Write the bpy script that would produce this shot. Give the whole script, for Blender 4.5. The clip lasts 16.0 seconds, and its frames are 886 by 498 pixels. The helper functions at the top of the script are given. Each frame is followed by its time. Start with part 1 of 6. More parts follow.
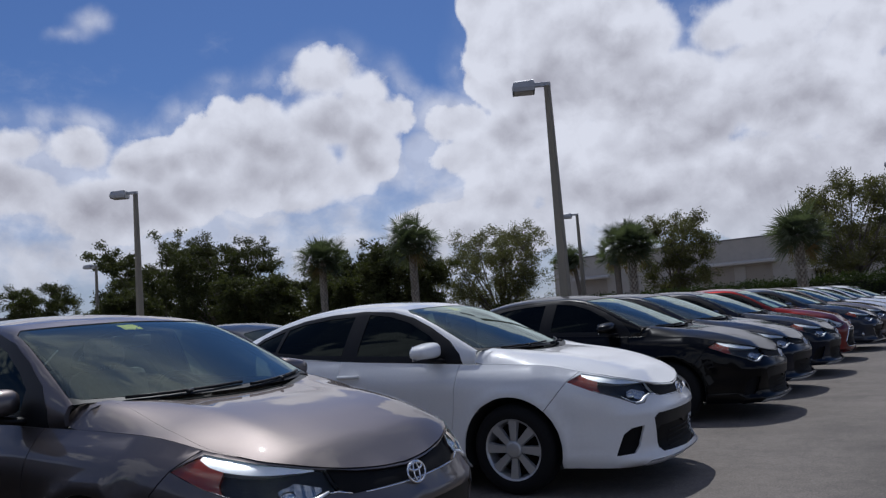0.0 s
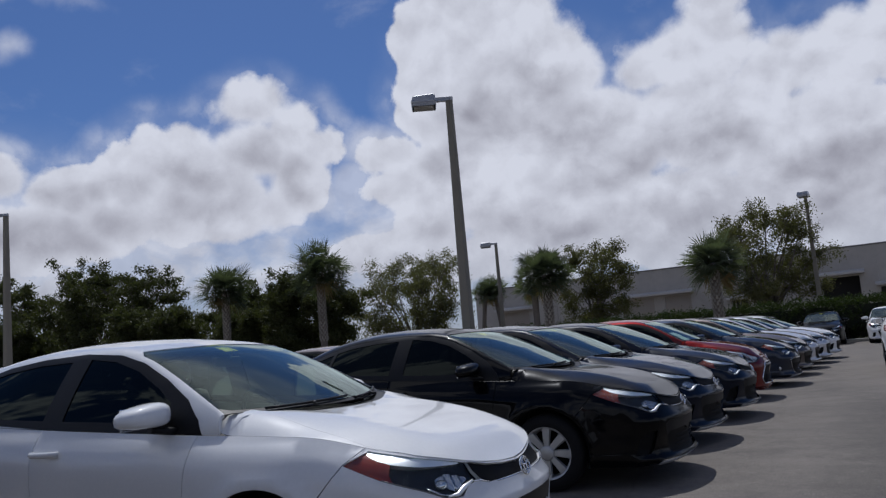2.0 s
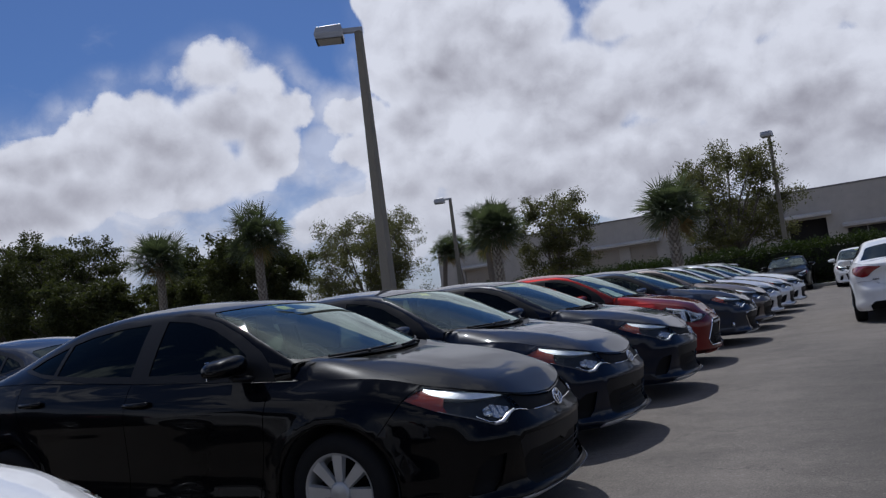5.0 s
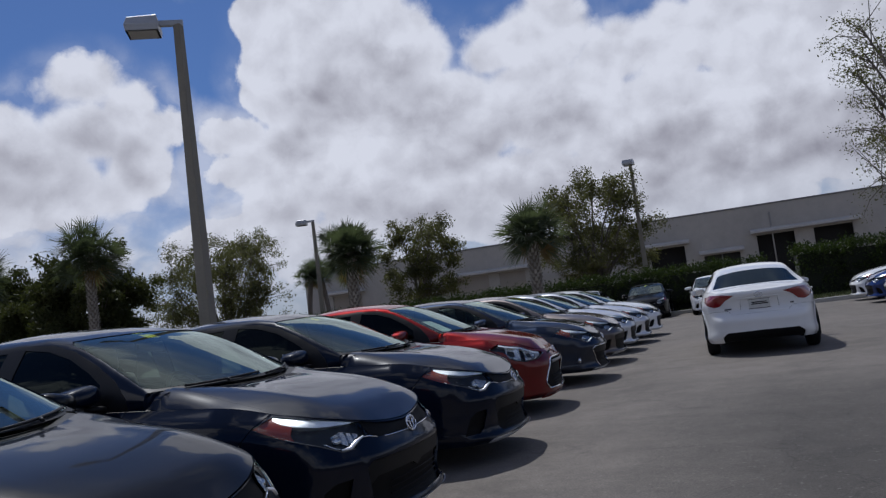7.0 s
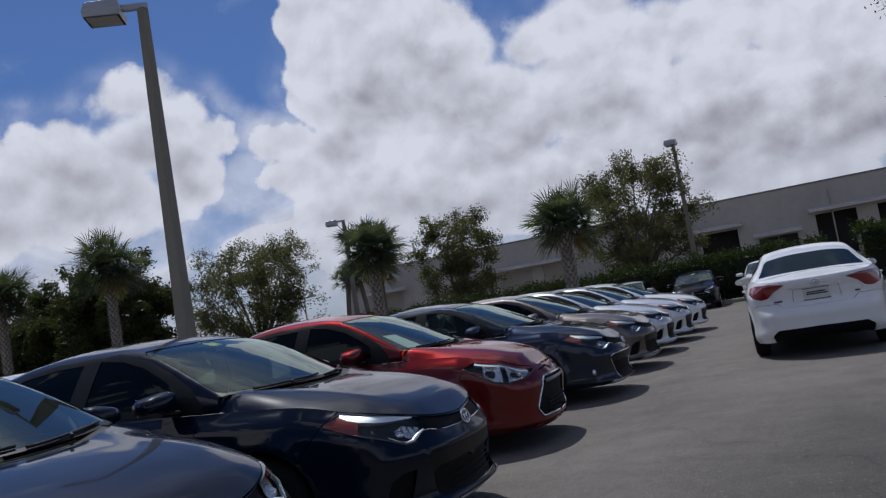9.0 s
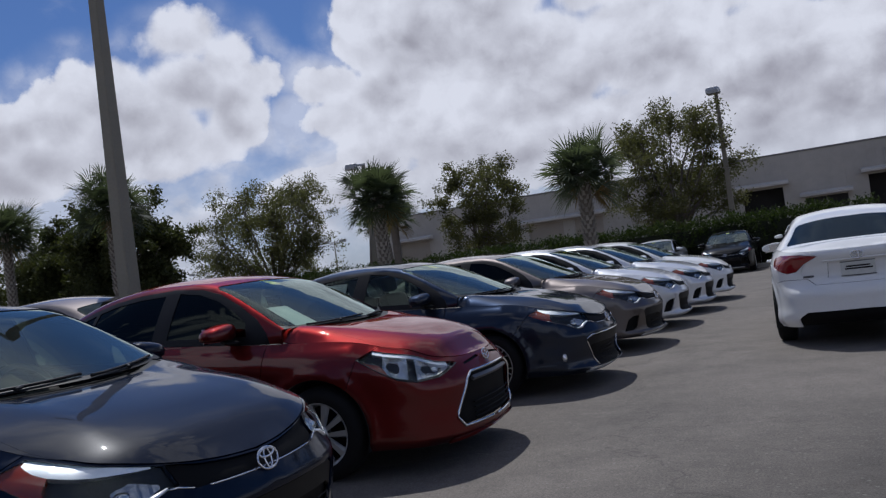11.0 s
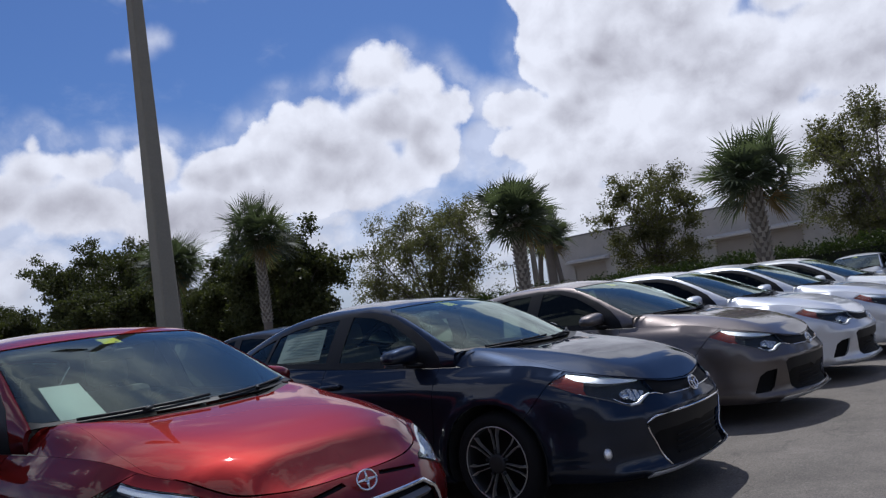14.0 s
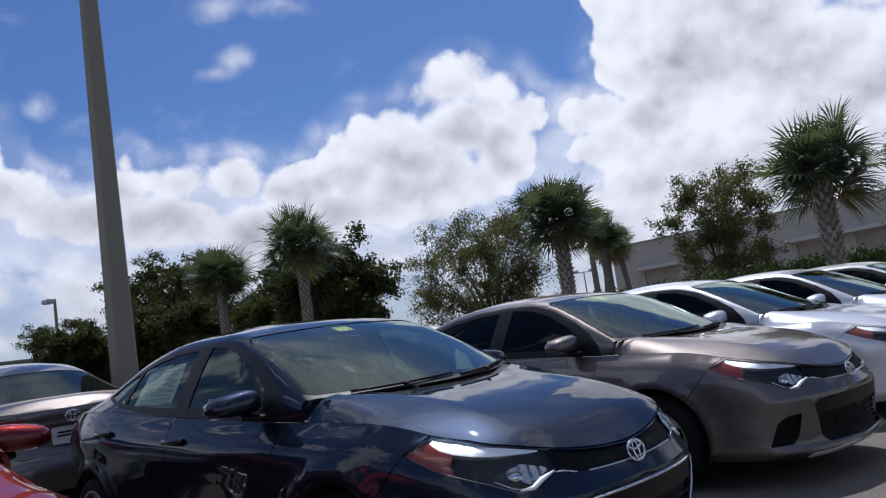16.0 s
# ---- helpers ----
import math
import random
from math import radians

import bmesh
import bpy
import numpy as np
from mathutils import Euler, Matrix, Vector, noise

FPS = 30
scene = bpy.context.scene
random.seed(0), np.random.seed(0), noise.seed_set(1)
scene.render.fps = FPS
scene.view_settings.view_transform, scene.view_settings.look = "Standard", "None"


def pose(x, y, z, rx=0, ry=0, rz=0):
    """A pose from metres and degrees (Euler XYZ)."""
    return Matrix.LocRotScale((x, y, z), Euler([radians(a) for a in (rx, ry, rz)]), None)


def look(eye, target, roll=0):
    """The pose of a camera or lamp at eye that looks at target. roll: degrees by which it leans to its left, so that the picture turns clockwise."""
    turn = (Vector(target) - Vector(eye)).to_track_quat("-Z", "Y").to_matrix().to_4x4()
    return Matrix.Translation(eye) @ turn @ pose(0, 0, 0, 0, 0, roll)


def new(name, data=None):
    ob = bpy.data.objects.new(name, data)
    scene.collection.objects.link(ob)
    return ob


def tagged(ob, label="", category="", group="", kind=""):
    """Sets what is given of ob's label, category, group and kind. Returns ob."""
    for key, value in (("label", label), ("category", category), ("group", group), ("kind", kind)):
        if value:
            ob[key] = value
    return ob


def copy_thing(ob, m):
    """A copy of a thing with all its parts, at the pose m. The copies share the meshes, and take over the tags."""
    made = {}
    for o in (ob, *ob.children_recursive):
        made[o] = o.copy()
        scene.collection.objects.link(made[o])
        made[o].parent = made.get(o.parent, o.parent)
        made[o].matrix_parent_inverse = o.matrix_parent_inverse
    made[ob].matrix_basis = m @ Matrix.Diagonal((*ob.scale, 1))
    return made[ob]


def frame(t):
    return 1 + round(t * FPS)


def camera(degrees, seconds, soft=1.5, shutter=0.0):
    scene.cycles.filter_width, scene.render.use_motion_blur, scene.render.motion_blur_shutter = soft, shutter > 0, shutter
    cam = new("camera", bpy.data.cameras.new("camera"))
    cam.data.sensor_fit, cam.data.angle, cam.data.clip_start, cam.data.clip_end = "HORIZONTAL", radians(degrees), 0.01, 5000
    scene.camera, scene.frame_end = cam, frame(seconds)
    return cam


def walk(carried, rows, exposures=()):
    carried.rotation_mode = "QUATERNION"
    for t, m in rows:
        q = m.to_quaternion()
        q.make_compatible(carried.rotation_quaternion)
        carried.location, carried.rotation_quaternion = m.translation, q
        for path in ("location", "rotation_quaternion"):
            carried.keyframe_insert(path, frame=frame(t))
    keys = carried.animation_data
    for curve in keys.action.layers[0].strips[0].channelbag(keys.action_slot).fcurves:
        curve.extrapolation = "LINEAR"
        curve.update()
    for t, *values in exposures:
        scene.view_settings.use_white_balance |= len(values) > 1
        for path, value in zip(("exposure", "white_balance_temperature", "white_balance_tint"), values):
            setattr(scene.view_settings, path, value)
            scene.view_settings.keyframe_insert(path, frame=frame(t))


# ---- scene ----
cam = camera(58.8, 16.0, soft=1.3)
PATH = [
    (0, (1.919, -1.688, 1.246), (0.8, -0.04, 1.43), -4.4),
    (0.5, (1.876, -1.179, 1.241), (0.799, 0.49, 1.471), -5.8),
    (1, (1.794, -0.631, 1.246), (0.721, 1.034, 1.517), -3.7),
    (1.5, (1.711, -0.118, 1.242), (0.824, 1.651, 1.532), -6.7),
    (2, (1.658, 0.415, 1.247), (0.7, 2.152, 1.496), -4.8),
    (2.5, (1.548, 0.909, 1.246), (0.693, 2.707, 1.437), -7.7),
    (3, (1.593, 1.327, 1.268), (0.713, 3.108, 1.502), -6.6),
    (3.2, (1.565, 1.535, 1.264), (0.67, 3.311, 1.477), -5.6),
    (5.3, (1.635, 3.435, 1.232), (0.719, 5.207, 1.372), -7.3),
    (5.5, (1.638, 3.626, 1.234), (0.752, 5.409, 1.422), -6.0),
    (6, (1.614, 4.137, 1.238), (0.861, 5.981, 1.417), -7.4),
    (6.5, (1.655, 4.647, 1.223), (0.829, 6.466, 1.307), -6.2),
    (7, (1.701, 5.13, 1.24), (1.074, 7.022, 1.405), -7.3),
    (7.5, (1.763, 5.611, 1.246), (1.042, 7.47, 1.4), -6.9),
    (8, (1.814, 6.102, 1.261), (1.157, 7.981, 1.457), -6.5),
    (8.2, (1.814, 6.338, 1.246), (1.124, 8.205, 1.436), -8.1),
    (10.3, (2.037, 8.574, 1.287), (1.247, 10.404, 1.452), -9.2),
    (10.5, (2.004, 8.807, 1.266), (1.244, 10.649, 1.433), -7.7),
    (11, (2.053, 9.341, 1.281), (1.192, 11.145, 1.339), -7.3),
    (11.5, (2.063, 9.855, 1.267), (1.233, 11.668, 1.411), -7.9),
    (12, (2.103, 10.367, 1.266), (1.035, 12.053, 1.407), -6.7),
    (12.5, (2.085, 10.881, 1.267), (1.103, 12.618, 1.409), -9.1),
    (13, (2.099, 11.399, 1.261), (0.997, 13.061, 1.402), -9.3),
    (13.5, (2.063, 11.881, 1.261), (0.971, 13.55, 1.401), -6.6),
    (14, (2.086, 12.351, 1.24), (0.829, 13.897, 1.416), -8.0),
    (14.5, (2.028, 12.867, 1.206), (0.736, 14.382, 1.391), -7.2),
    (15, (1.984, 13.343, 1.19), (0.622, 14.793, 1.398), -8.5),
    (15.5, (1.923, 13.805, 1.196), (0.44, 15.137, 1.361), -6.6),
    (16, (1.931, 14.259, 1.205), (0.535, 15.674, 1.43), -8.3),
]
walk(cam, [(t, look(eye, target, roll)) for t, eye, target, roll in PATH],
     [(t, stops, 5800, 11) for t, stops in ((0.0, -0.42), (1.5, -0.48), (2.5, -0.56), (3.2, -0.58), (5.5, -0.44), (6.0, -0.44), (6.5, -0.60), (7.0, -0.48), (8.2, -0.53), (10.5, -0.42), (12.0, -0.42), (12.5, -0.32), (13.5, -0.26), (14.5, -0.08), (16.0, -0.09))])

# ======================================================================= sky and sun
SUN_FROM = Vector((-0.35, 0.42, 1.0)).normalized()
sun = new("sun", bpy.data.lights.new("sun", "SUN"))
sun.data.energy, sun.data.angle, sun.data.color = 3.9, radians(0.45), (1.0, 0.95, 0.87)
sun.matrix_world = look(SUN_FROM * 60, (0, 0, 0))


def bearing(az, el):
    a, e = radians(az), radians(el)
    return (-math.sin(a) * math.cos(e), math.cos(a) * math.cos(e), math.sin(e))


def node(nt, kind, ins=(), **props):
    n = nt.nodes.new(kind)
    for k, v in props.items():
        if k == "operation":
            n.operation = v
        elif k == "blend_type":
            n.blend_type = v
        elif k == "data_type":
            n.data_type = v
        elif k == "interpolation_type":
            n.interpolation_type = v
        elif k == "noise_dimensions":
            n.noise_dimensions = v
        elif k == "feature":
            n.feature = v
        elif k == "use_clamp":
            n.use_clamp = v
    for key, v in (ins.items() if isinstance(ins, dict) else enumerate(ins)):
        if isinstance(v, bpy.types.NodeSocket):
            nt.links.new(v, n.inputs[key])
        elif v is not None:
            n.inputs[key].default_value = v
    return n


# cumulus: bearing, height, half width and half height in degrees
LEFT_HEAPS = [(41.8, 18.1, 2.1, 1.7), (43.5, 17.6, 1.8, 1.2), (39.9, 16.6, 2.4, 2.1), (37.3, 15.2, 1.7, 1.5), (42.6, 14.8, 3.2, 2.6), (39.2, 12.8, 2.8, 2.6), (45.4, 12.7, 3.4, 2.2), (43.6, 10.8, 5.0, 1.5), (46.6, 15.4, 1.7, 1.6), (48.2, 15.4, 2.1, 1.5), (50.1, 14.5, 1.6, 0.9), (54.4, 12.0, 2.3, 2.0), (51.8, 10.4, 3.1, 1.9), (47.5, 11.0, 3.3, 2.3), (50.4, 12.9, 2.6, 1.9), (46.4, 13.2, 3.2, 2.4)]
GREAT_BANK = [(28.1, 21.6, 2.9, 3.3), (28.9, 18.0, 3.1, 3.0), (23.8, 22.2, 5.5, 4.0), (20.0, 19.2, 4.0, 3.1), (23.7, 16.4, 6.3, 3.5), (13.3, 18.2, 2.3, 1.9), (10.4, 18.4, 2.8, 2.3), (8.2, 20.8, 2.6, 2.6), (8.0, 18.7, 3.0, 2.8), (4.4, 16.6, 3.2, 2.4), (0.5, 16.1, 3.4, 2.9), (-4.2, 16.9, 3.9, 3.9), (-10.1, 14.6, 5.1, 4.1), (17.0, 13.3, 6.2, 4.4), (9.8, 13.8, 5.7, 3.9), (2.5, 10.6, 6.4, 4.6), (-5.6, 9.8, 6.3, 4.8), (-11.4, 9.9, 5.4, 5.2), (26.8, 11.9, 4.5, 3.6), (20.4, 9.2, 7.9, 3.7), (11.8, 8.0, 6.8, 3.6), (-0.5, 5.3, 7.1, 3.1), (29.5, 8.9, 3.0, 2.2), (27.4, 6.3, 4.9, 2.4), (32.9, 14.3, 2.3, 1.5), (31.9, 11.6, 2.3, 1.7), (33.8, 7.2, 4.2, 1.6)]
LOW_BANK = [(66.6, 15.0, 0.8, 0.8), (67.0, 13.3, 2.2, 1.7), (63.2, 13.2, 2.3, 1.6), (59.2, 13.1, 2.4, 1.7), (55.7, 12.3, 2.3, 1.6), (52.4, 12.4, 2.1, 1.7), (47.1, 14.1, 2.7, 3.0), (45.1, 10.9, 5.0, 2.4), (76.2, 15.6, 3.2, 2.8), (80.4, 15.2, 4.4, 3.4), (73.7, 13.3, 2.7, 1.8), (69.7, 11.6, 4.0, 2.3), (64.3, 10.4, 5.4, 2.3), (56.9, 9.2, 6.1, 2.4)]
PUFFS = [(34.6, 15.4, 2.2, 1.3), (35.4, 12.6, 2.0, 2.0), (57.8, 21.3, 1.4, 0.9), (59.4, 20.6, 1.1, 0.5), (71.5, 18.8, 0.9, 0.6), (58.2, 25.0, 1.7, 0.7), (53.9, 24.7, 2.1, 0.6)]
# thinner cloud that fills between and below them
THIN_FILL = [(33.6, 15.0, 3.2, 2.0), (31.4, 12.4, 2.6, 2.8), (34.6, 7.6, 4.6, 2.0), (37.0, 11.8, 1.8, 2.4), (60.5, 11.2, 6.5, 3.0), (70.5, 11.0, 6.0, 3.6), (79.0, 11.0, 7.5, 5.4), (50.5, 8.0, 9.0, 2.6)]
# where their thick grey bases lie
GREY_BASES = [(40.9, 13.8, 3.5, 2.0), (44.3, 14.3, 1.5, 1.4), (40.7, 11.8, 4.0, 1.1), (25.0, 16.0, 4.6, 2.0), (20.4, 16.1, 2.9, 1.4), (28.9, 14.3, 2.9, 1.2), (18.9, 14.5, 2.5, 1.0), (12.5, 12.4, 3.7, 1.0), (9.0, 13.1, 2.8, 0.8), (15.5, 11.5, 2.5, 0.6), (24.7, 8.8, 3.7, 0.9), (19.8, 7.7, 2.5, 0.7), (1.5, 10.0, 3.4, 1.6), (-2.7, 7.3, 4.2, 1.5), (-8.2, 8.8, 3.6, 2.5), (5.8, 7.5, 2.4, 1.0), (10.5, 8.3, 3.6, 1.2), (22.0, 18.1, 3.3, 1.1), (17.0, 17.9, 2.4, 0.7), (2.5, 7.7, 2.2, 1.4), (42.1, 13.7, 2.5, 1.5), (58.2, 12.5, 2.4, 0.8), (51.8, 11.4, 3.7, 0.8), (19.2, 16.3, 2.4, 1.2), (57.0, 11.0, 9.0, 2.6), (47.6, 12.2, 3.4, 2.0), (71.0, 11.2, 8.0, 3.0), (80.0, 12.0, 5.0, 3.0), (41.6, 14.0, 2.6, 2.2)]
world = bpy.data.worlds.new("sky")
scene.world = world
world.use_nodes = True
nt = world.node_tree
sky = nt.nodes.new("ShaderNodeTexSky")
sky.sky_type, sky.sun_disc = "NISHITA", False
sky.sun_elevation = math.asin(SUN_FROM.z)
sky.sun_rotation = math.atan2(SUN_FROM.x, SUN_FROM.y)
sky.air_density, sky.dust_density, sky.ozone_density = 1.0, 0.6, 2.0
way = nt.nodes.new("ShaderNodeTexCoord").outputs["Generated"]
M = lambda op, *a, clamp=False: node(nt, "ShaderNodeMath", a, operation=op, use_clamp=clamp).outputs[0]
V = lambda op, *a: node(nt, "ShaderNodeVectorMath", a, operation=op).outputs[0]
N = lambda vec, scale, detail, rough: node(nt, "ShaderNodeTexNoise", {"Vector": vec, "Scale": scale, "Detail": detail, "Roughness": rough})
ramp = lambda x, a, b, c=0.0, d=1.0: node(nt, "ShaderNodeMapRange", {"Value": x, "From Min": a, "From Max": b, "To Min": c, "To Max": d}, interpolation_type="SMOOTHSTEP").outputs[0]
xyz = node(nt, "ShaderNodeSeparateXYZ", (way,)).outputs
height = xyz[2]
az = M("MULTIPLY", M("ARCTAN2", M("MULTIPLY", xyz[0], -1.0), xyz[1]), 180 / math.pi)
el = M("MULTIPLY", M("ARCSINE", height), 180 / math.pi)
flat = node(nt, "ShaderNodeCombineXYZ", (az, el)).outputs[0]
warp = V("SUBTRACT", N(way, 8.0, 6.0, 0.58).outputs["Color"], (0.5, 0.5, 0.5))
sway = V("SUBTRACT", N(way, 3.6, 2.0, 0.5).outputs["Color"], (0.5, 0.5, 0.5))
flatw = V("ADD", V("ADD", flat, V("MULTIPLY", warp, (4.0, 3.2, 0.0))), V("MULTIPLY", sway, (3.0, 1.5, 0.0)))


def heaped(at, rows, depth):
    """How deep each way lies inside the nearest of the heaps, in units of depth degrees."""
    res = None
    for a, e, rx, ry in rows:
        d = V("MULTIPLY", V("SUBTRACT", at, (a, e, 0)), (1 / rx, 1 / ry, 0))
        h = M("MULTIPLY", M("SUBTRACT", 1.0, node(nt, "ShaderNodeVectorMath", (d,), operation="LENGTH").outputs["Value"]), min(rx, ry) / depth)
        res = h if res is None else M("SMOOTH_MAX", res, h, 0.36)
    return res


heap = M("ADD", heaped(flatw, LEFT_HEAPS + GREAT_BANK + LOW_BANK, 1.8), 0.16)
# clouds over the rest of the sky, away from the side that the heaps take
front = node(nt, "ShaderNodeVectorMath", (way, bearing(30, 12)), operation="DISTANCE").outputs["Value"]
rest = M("MULTIPLY", M("SUBTRACT", N(way, 2.6, 6.0, 0.55).outputs["Fac"], 0.50), 4.0)
rest = M("ADD", rest, M("MAXIMUM", ramp(front, 0.66, 0.95, -3.0, -0.24), M("ADD", ramp(height, 0.58, 0.74, -3.0, 0.22), ramp(front, 0.85, 1.25, 0.0, -0.35))))
heap = M("MAXIMUM", heap, rest)
# swelling lumps at three sizes on the heaps' outline, lit from above
wayw = V("ADD", way, V("MULTIPLY", warp, (0.05, 0.05, 0.05)))


def lumps(at):
    big = node(nt, "ShaderNodeTexVoronoi", {"Vector": at, "Scale": 15.0, "Smoothness": 0.8}, feature="SMOOTH_F1").outputs["Distance"]
    mid = node(nt, "ShaderNodeTexVoronoi", {"Vector": at, "Scale": 36.0, "Smoothness": 0.7}, feature="SMOOTH_F1").outputs["Distance"]
    fuzz = N(at, 30.0, 7.0, 0.62).outputs["Fac"]
    return M("ADD", M("ADD", M("MULTIPLY", M("SUBTRACT", 0.45, big), 0.40), M("MULTIPLY", M("SUBTRACT", 0.45, mid), 0.34)), M("MULTIPLY", M("SUBTRACT", fuzz, 0.5), 0.50))


lump = lumps(wayw)
body = M("ADD", heap, lump)
edge = ramp(N(way, 4.0, 3.0, 0.5).outputs["Fac"], 0.40, 0.64, 0.16, 0.62)
cover = node(nt, "ShaderNodeMapRange", {"Value": body, "From Min": -0.06, "From Max": edge}, interpolation_type="SMOOTHSTEP").outputs[0]
puffs = M("MULTIPLY", ramp(M("ADD", heaped(flatw, PUFFS, 1.5), M("MULTIPLY", lump, 0.8)), -0.30, 0.75), 0.60)
fill = M("MULTIPLY", ramp(M("ADD", heaped(flatw, THIN_FILL, 1.6), M("MULTIPLY", lump, 1.1)), -0.45, 0.80), 0.68)
veils = N(V("MULTIPLY", wayw, (1.0, 1.0, 2.0)), 6.0, 7.0, 0.6).outputs["Fac"]
wisp = M("MULTIPLY", ramp(veils, 0.54, 0.82), 0.28)
# thin hazy cloud low down, and round the heaps
low = M("MULTIPLY", ramp(height, 0.30, 0.12), ramp(N(V("MULTIPLY", wayw, (1.0, 1.0, 1.6)), 8.0, 6.0, 0.55).outputs["Fac"], 0.36, 0.62, 0.30, 0.95))
low = M("MAXIMUM", low, M("MULTIPLY", M("MULTIPLY", ramp(heap, -0.9, -0.05), ramp(height, 0.40, 0.24)), ramp(lump, -0.15, 0.2, 0.15, 0.65)))
# a thin veil overhead
veil = M("MULTIPLY", ramp(height, 0.50, 0.70), ramp(N(way, 5.0, 6.0, 0.55).outputs["Fac"], 0.42, 0.66, 0.28, 0.90))
veil = M("MULTIPLY", veil, ramp(front, 1.25, 0.85, 0.15, 1.0))
cover = M("MAXIMUM", M("MAXIMUM", cover, M("MAXIMUM", fill, M("MAXIMUM", wisp, puffs))), M("MAXIMUM", low, veil))
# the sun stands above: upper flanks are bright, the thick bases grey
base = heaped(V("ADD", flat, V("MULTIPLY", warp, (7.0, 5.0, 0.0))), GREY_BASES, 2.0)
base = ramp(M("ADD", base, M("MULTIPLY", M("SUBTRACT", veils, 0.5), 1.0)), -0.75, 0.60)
away = M("MULTIPLY", M("MAXIMUM", ramp(front, 0.55, 0.85), ramp(height, 0.46, 0.56)), ramp(N(way, 4.5, 4.0, 0.5).outputs["Fac"], 0.40, 0.64, 0.65, 1.25))
flank = M("SUBTRACT", lump, lumps(V("ADD", wayw, (-0.006, 0.004, 0.020))))
thick = ramp(body, 0.15, 1.10)
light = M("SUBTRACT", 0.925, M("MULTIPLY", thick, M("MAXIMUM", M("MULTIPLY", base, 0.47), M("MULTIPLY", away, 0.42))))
light = M("SUBTRACT", light, M("MULTIPLY", thick, M("MULTIPLY", ramp(veils, 0.45, 0.66), 0.08)))
light = M("SUBTRACT", light, ramp(height, 0.24, 0.07, 0.0, 0.20))
light = M("ADD", light, M("MULTIPLY", flank, 0.95), clamp=True)
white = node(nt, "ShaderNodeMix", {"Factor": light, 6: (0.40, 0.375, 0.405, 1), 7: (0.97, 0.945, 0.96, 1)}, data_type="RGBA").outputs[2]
blue = node(nt, "ShaderNodeMix", {"Factor": 1.0, 6: sky.outputs[0], 7: (0.045, 0.057, 0.080, 1)}, data_type="RGBA", blend_type="MULTIPLY").outputs[2]
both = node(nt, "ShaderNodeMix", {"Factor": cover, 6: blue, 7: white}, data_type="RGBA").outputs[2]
haze = ramp(height, 0.16, 0.0, 0.0, 0.55)
both = node(nt, "ShaderNodeMix", {"Factor": haze, 6: both, 7: (0.50, 0.52, 0.57, 1)}, data_type="RGBA").outputs[2]
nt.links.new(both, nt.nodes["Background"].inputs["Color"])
nt.nodes["Background"].inputs["Strength"].default_value = 1.0

# ======================================================================= materials
def material(name, colour, rough=0.5, metal=0.0, coat=0.0, grain=None, bump=None, vary=0.0, coat_rough=0.03, spec=0.5):
    """A surface. grain: (scale, amount, second scale, amount) of colour change; bump: (scale, height in metres); vary: change from piece to piece."""
    m = bpy.data.materials.new(name)
    m.use_nodes = True
    t = m.node_tree
    b = t.nodes["Principled BSDF"]
    b.inputs["Base Color"].default_value = (*colour, 1)
    b.inputs["Roughness"].default_value, b.inputs["Metallic"].default_value = rough, metal
    b.inputs["Coat Weight"].default_value, b.inputs["Coat Roughness"].default_value = coat, coat_rough
    b.inputs["Specular IOR Level"].default_value = spec
    pos = t.nodes.new("ShaderNodeTexCoord").outputs["Object"]
    if grain or vary:
        value = None
        for s, a in zip((grain or ())[::2], (grain or ())[1::2]):
            n = node(t, "ShaderNodeTexNoise", {"Vector": pos, "Scale": s, "Detail": 5.0, "Roughness": 0.6}).outputs["Fac"]
            v = node(t, "ShaderNodeMath", (n, 2 * a, 1 - a), operation="MULTIPLY_ADD").outputs[0]
            value = v if value is None else node(t, "ShaderNodeMath", (value, v), operation="MULTIPLY").outputs[0]
        if vary:
            r = t.nodes.new("ShaderNodeObjectInfo").outputs["Random"]
            i = t.nodes.new("ShaderNodeNewGeometry").outputs["Random Per Island"]
            q = node(t, "ShaderNodeMath", (node(t, "ShaderNodeMath", (r, i), operation="ADD").outputs[0], vary, 1 - vary), operation="MULTIPLY_ADD").outputs[0]
            value = q if value is None else node(t, "ShaderNodeMath", (value, q), operation="MULTIPLY").outputs[0]
        mix = node(t, "ShaderNodeMix", {"Factor": 1.0, 6: (*colour, 1), 7: value}, data_type="RGBA", blend_type="MULTIPLY").outputs[2]
        t.links.new(mix, b.inputs["Base Color"])
    if bump:
        n = node(t, "ShaderNodeTexNoise", {"Vector": pos, "Scale": bump[0], "Detail": 6.0, "Roughness": 0.65}).outputs["Fac"]
        bp = node(t, "ShaderNodeBump", {"Height": n, "Strength": 1.0, "Distance": bump[1]})
        t.links.new(bp.outputs[0], b.inputs["Normal"])
    return m


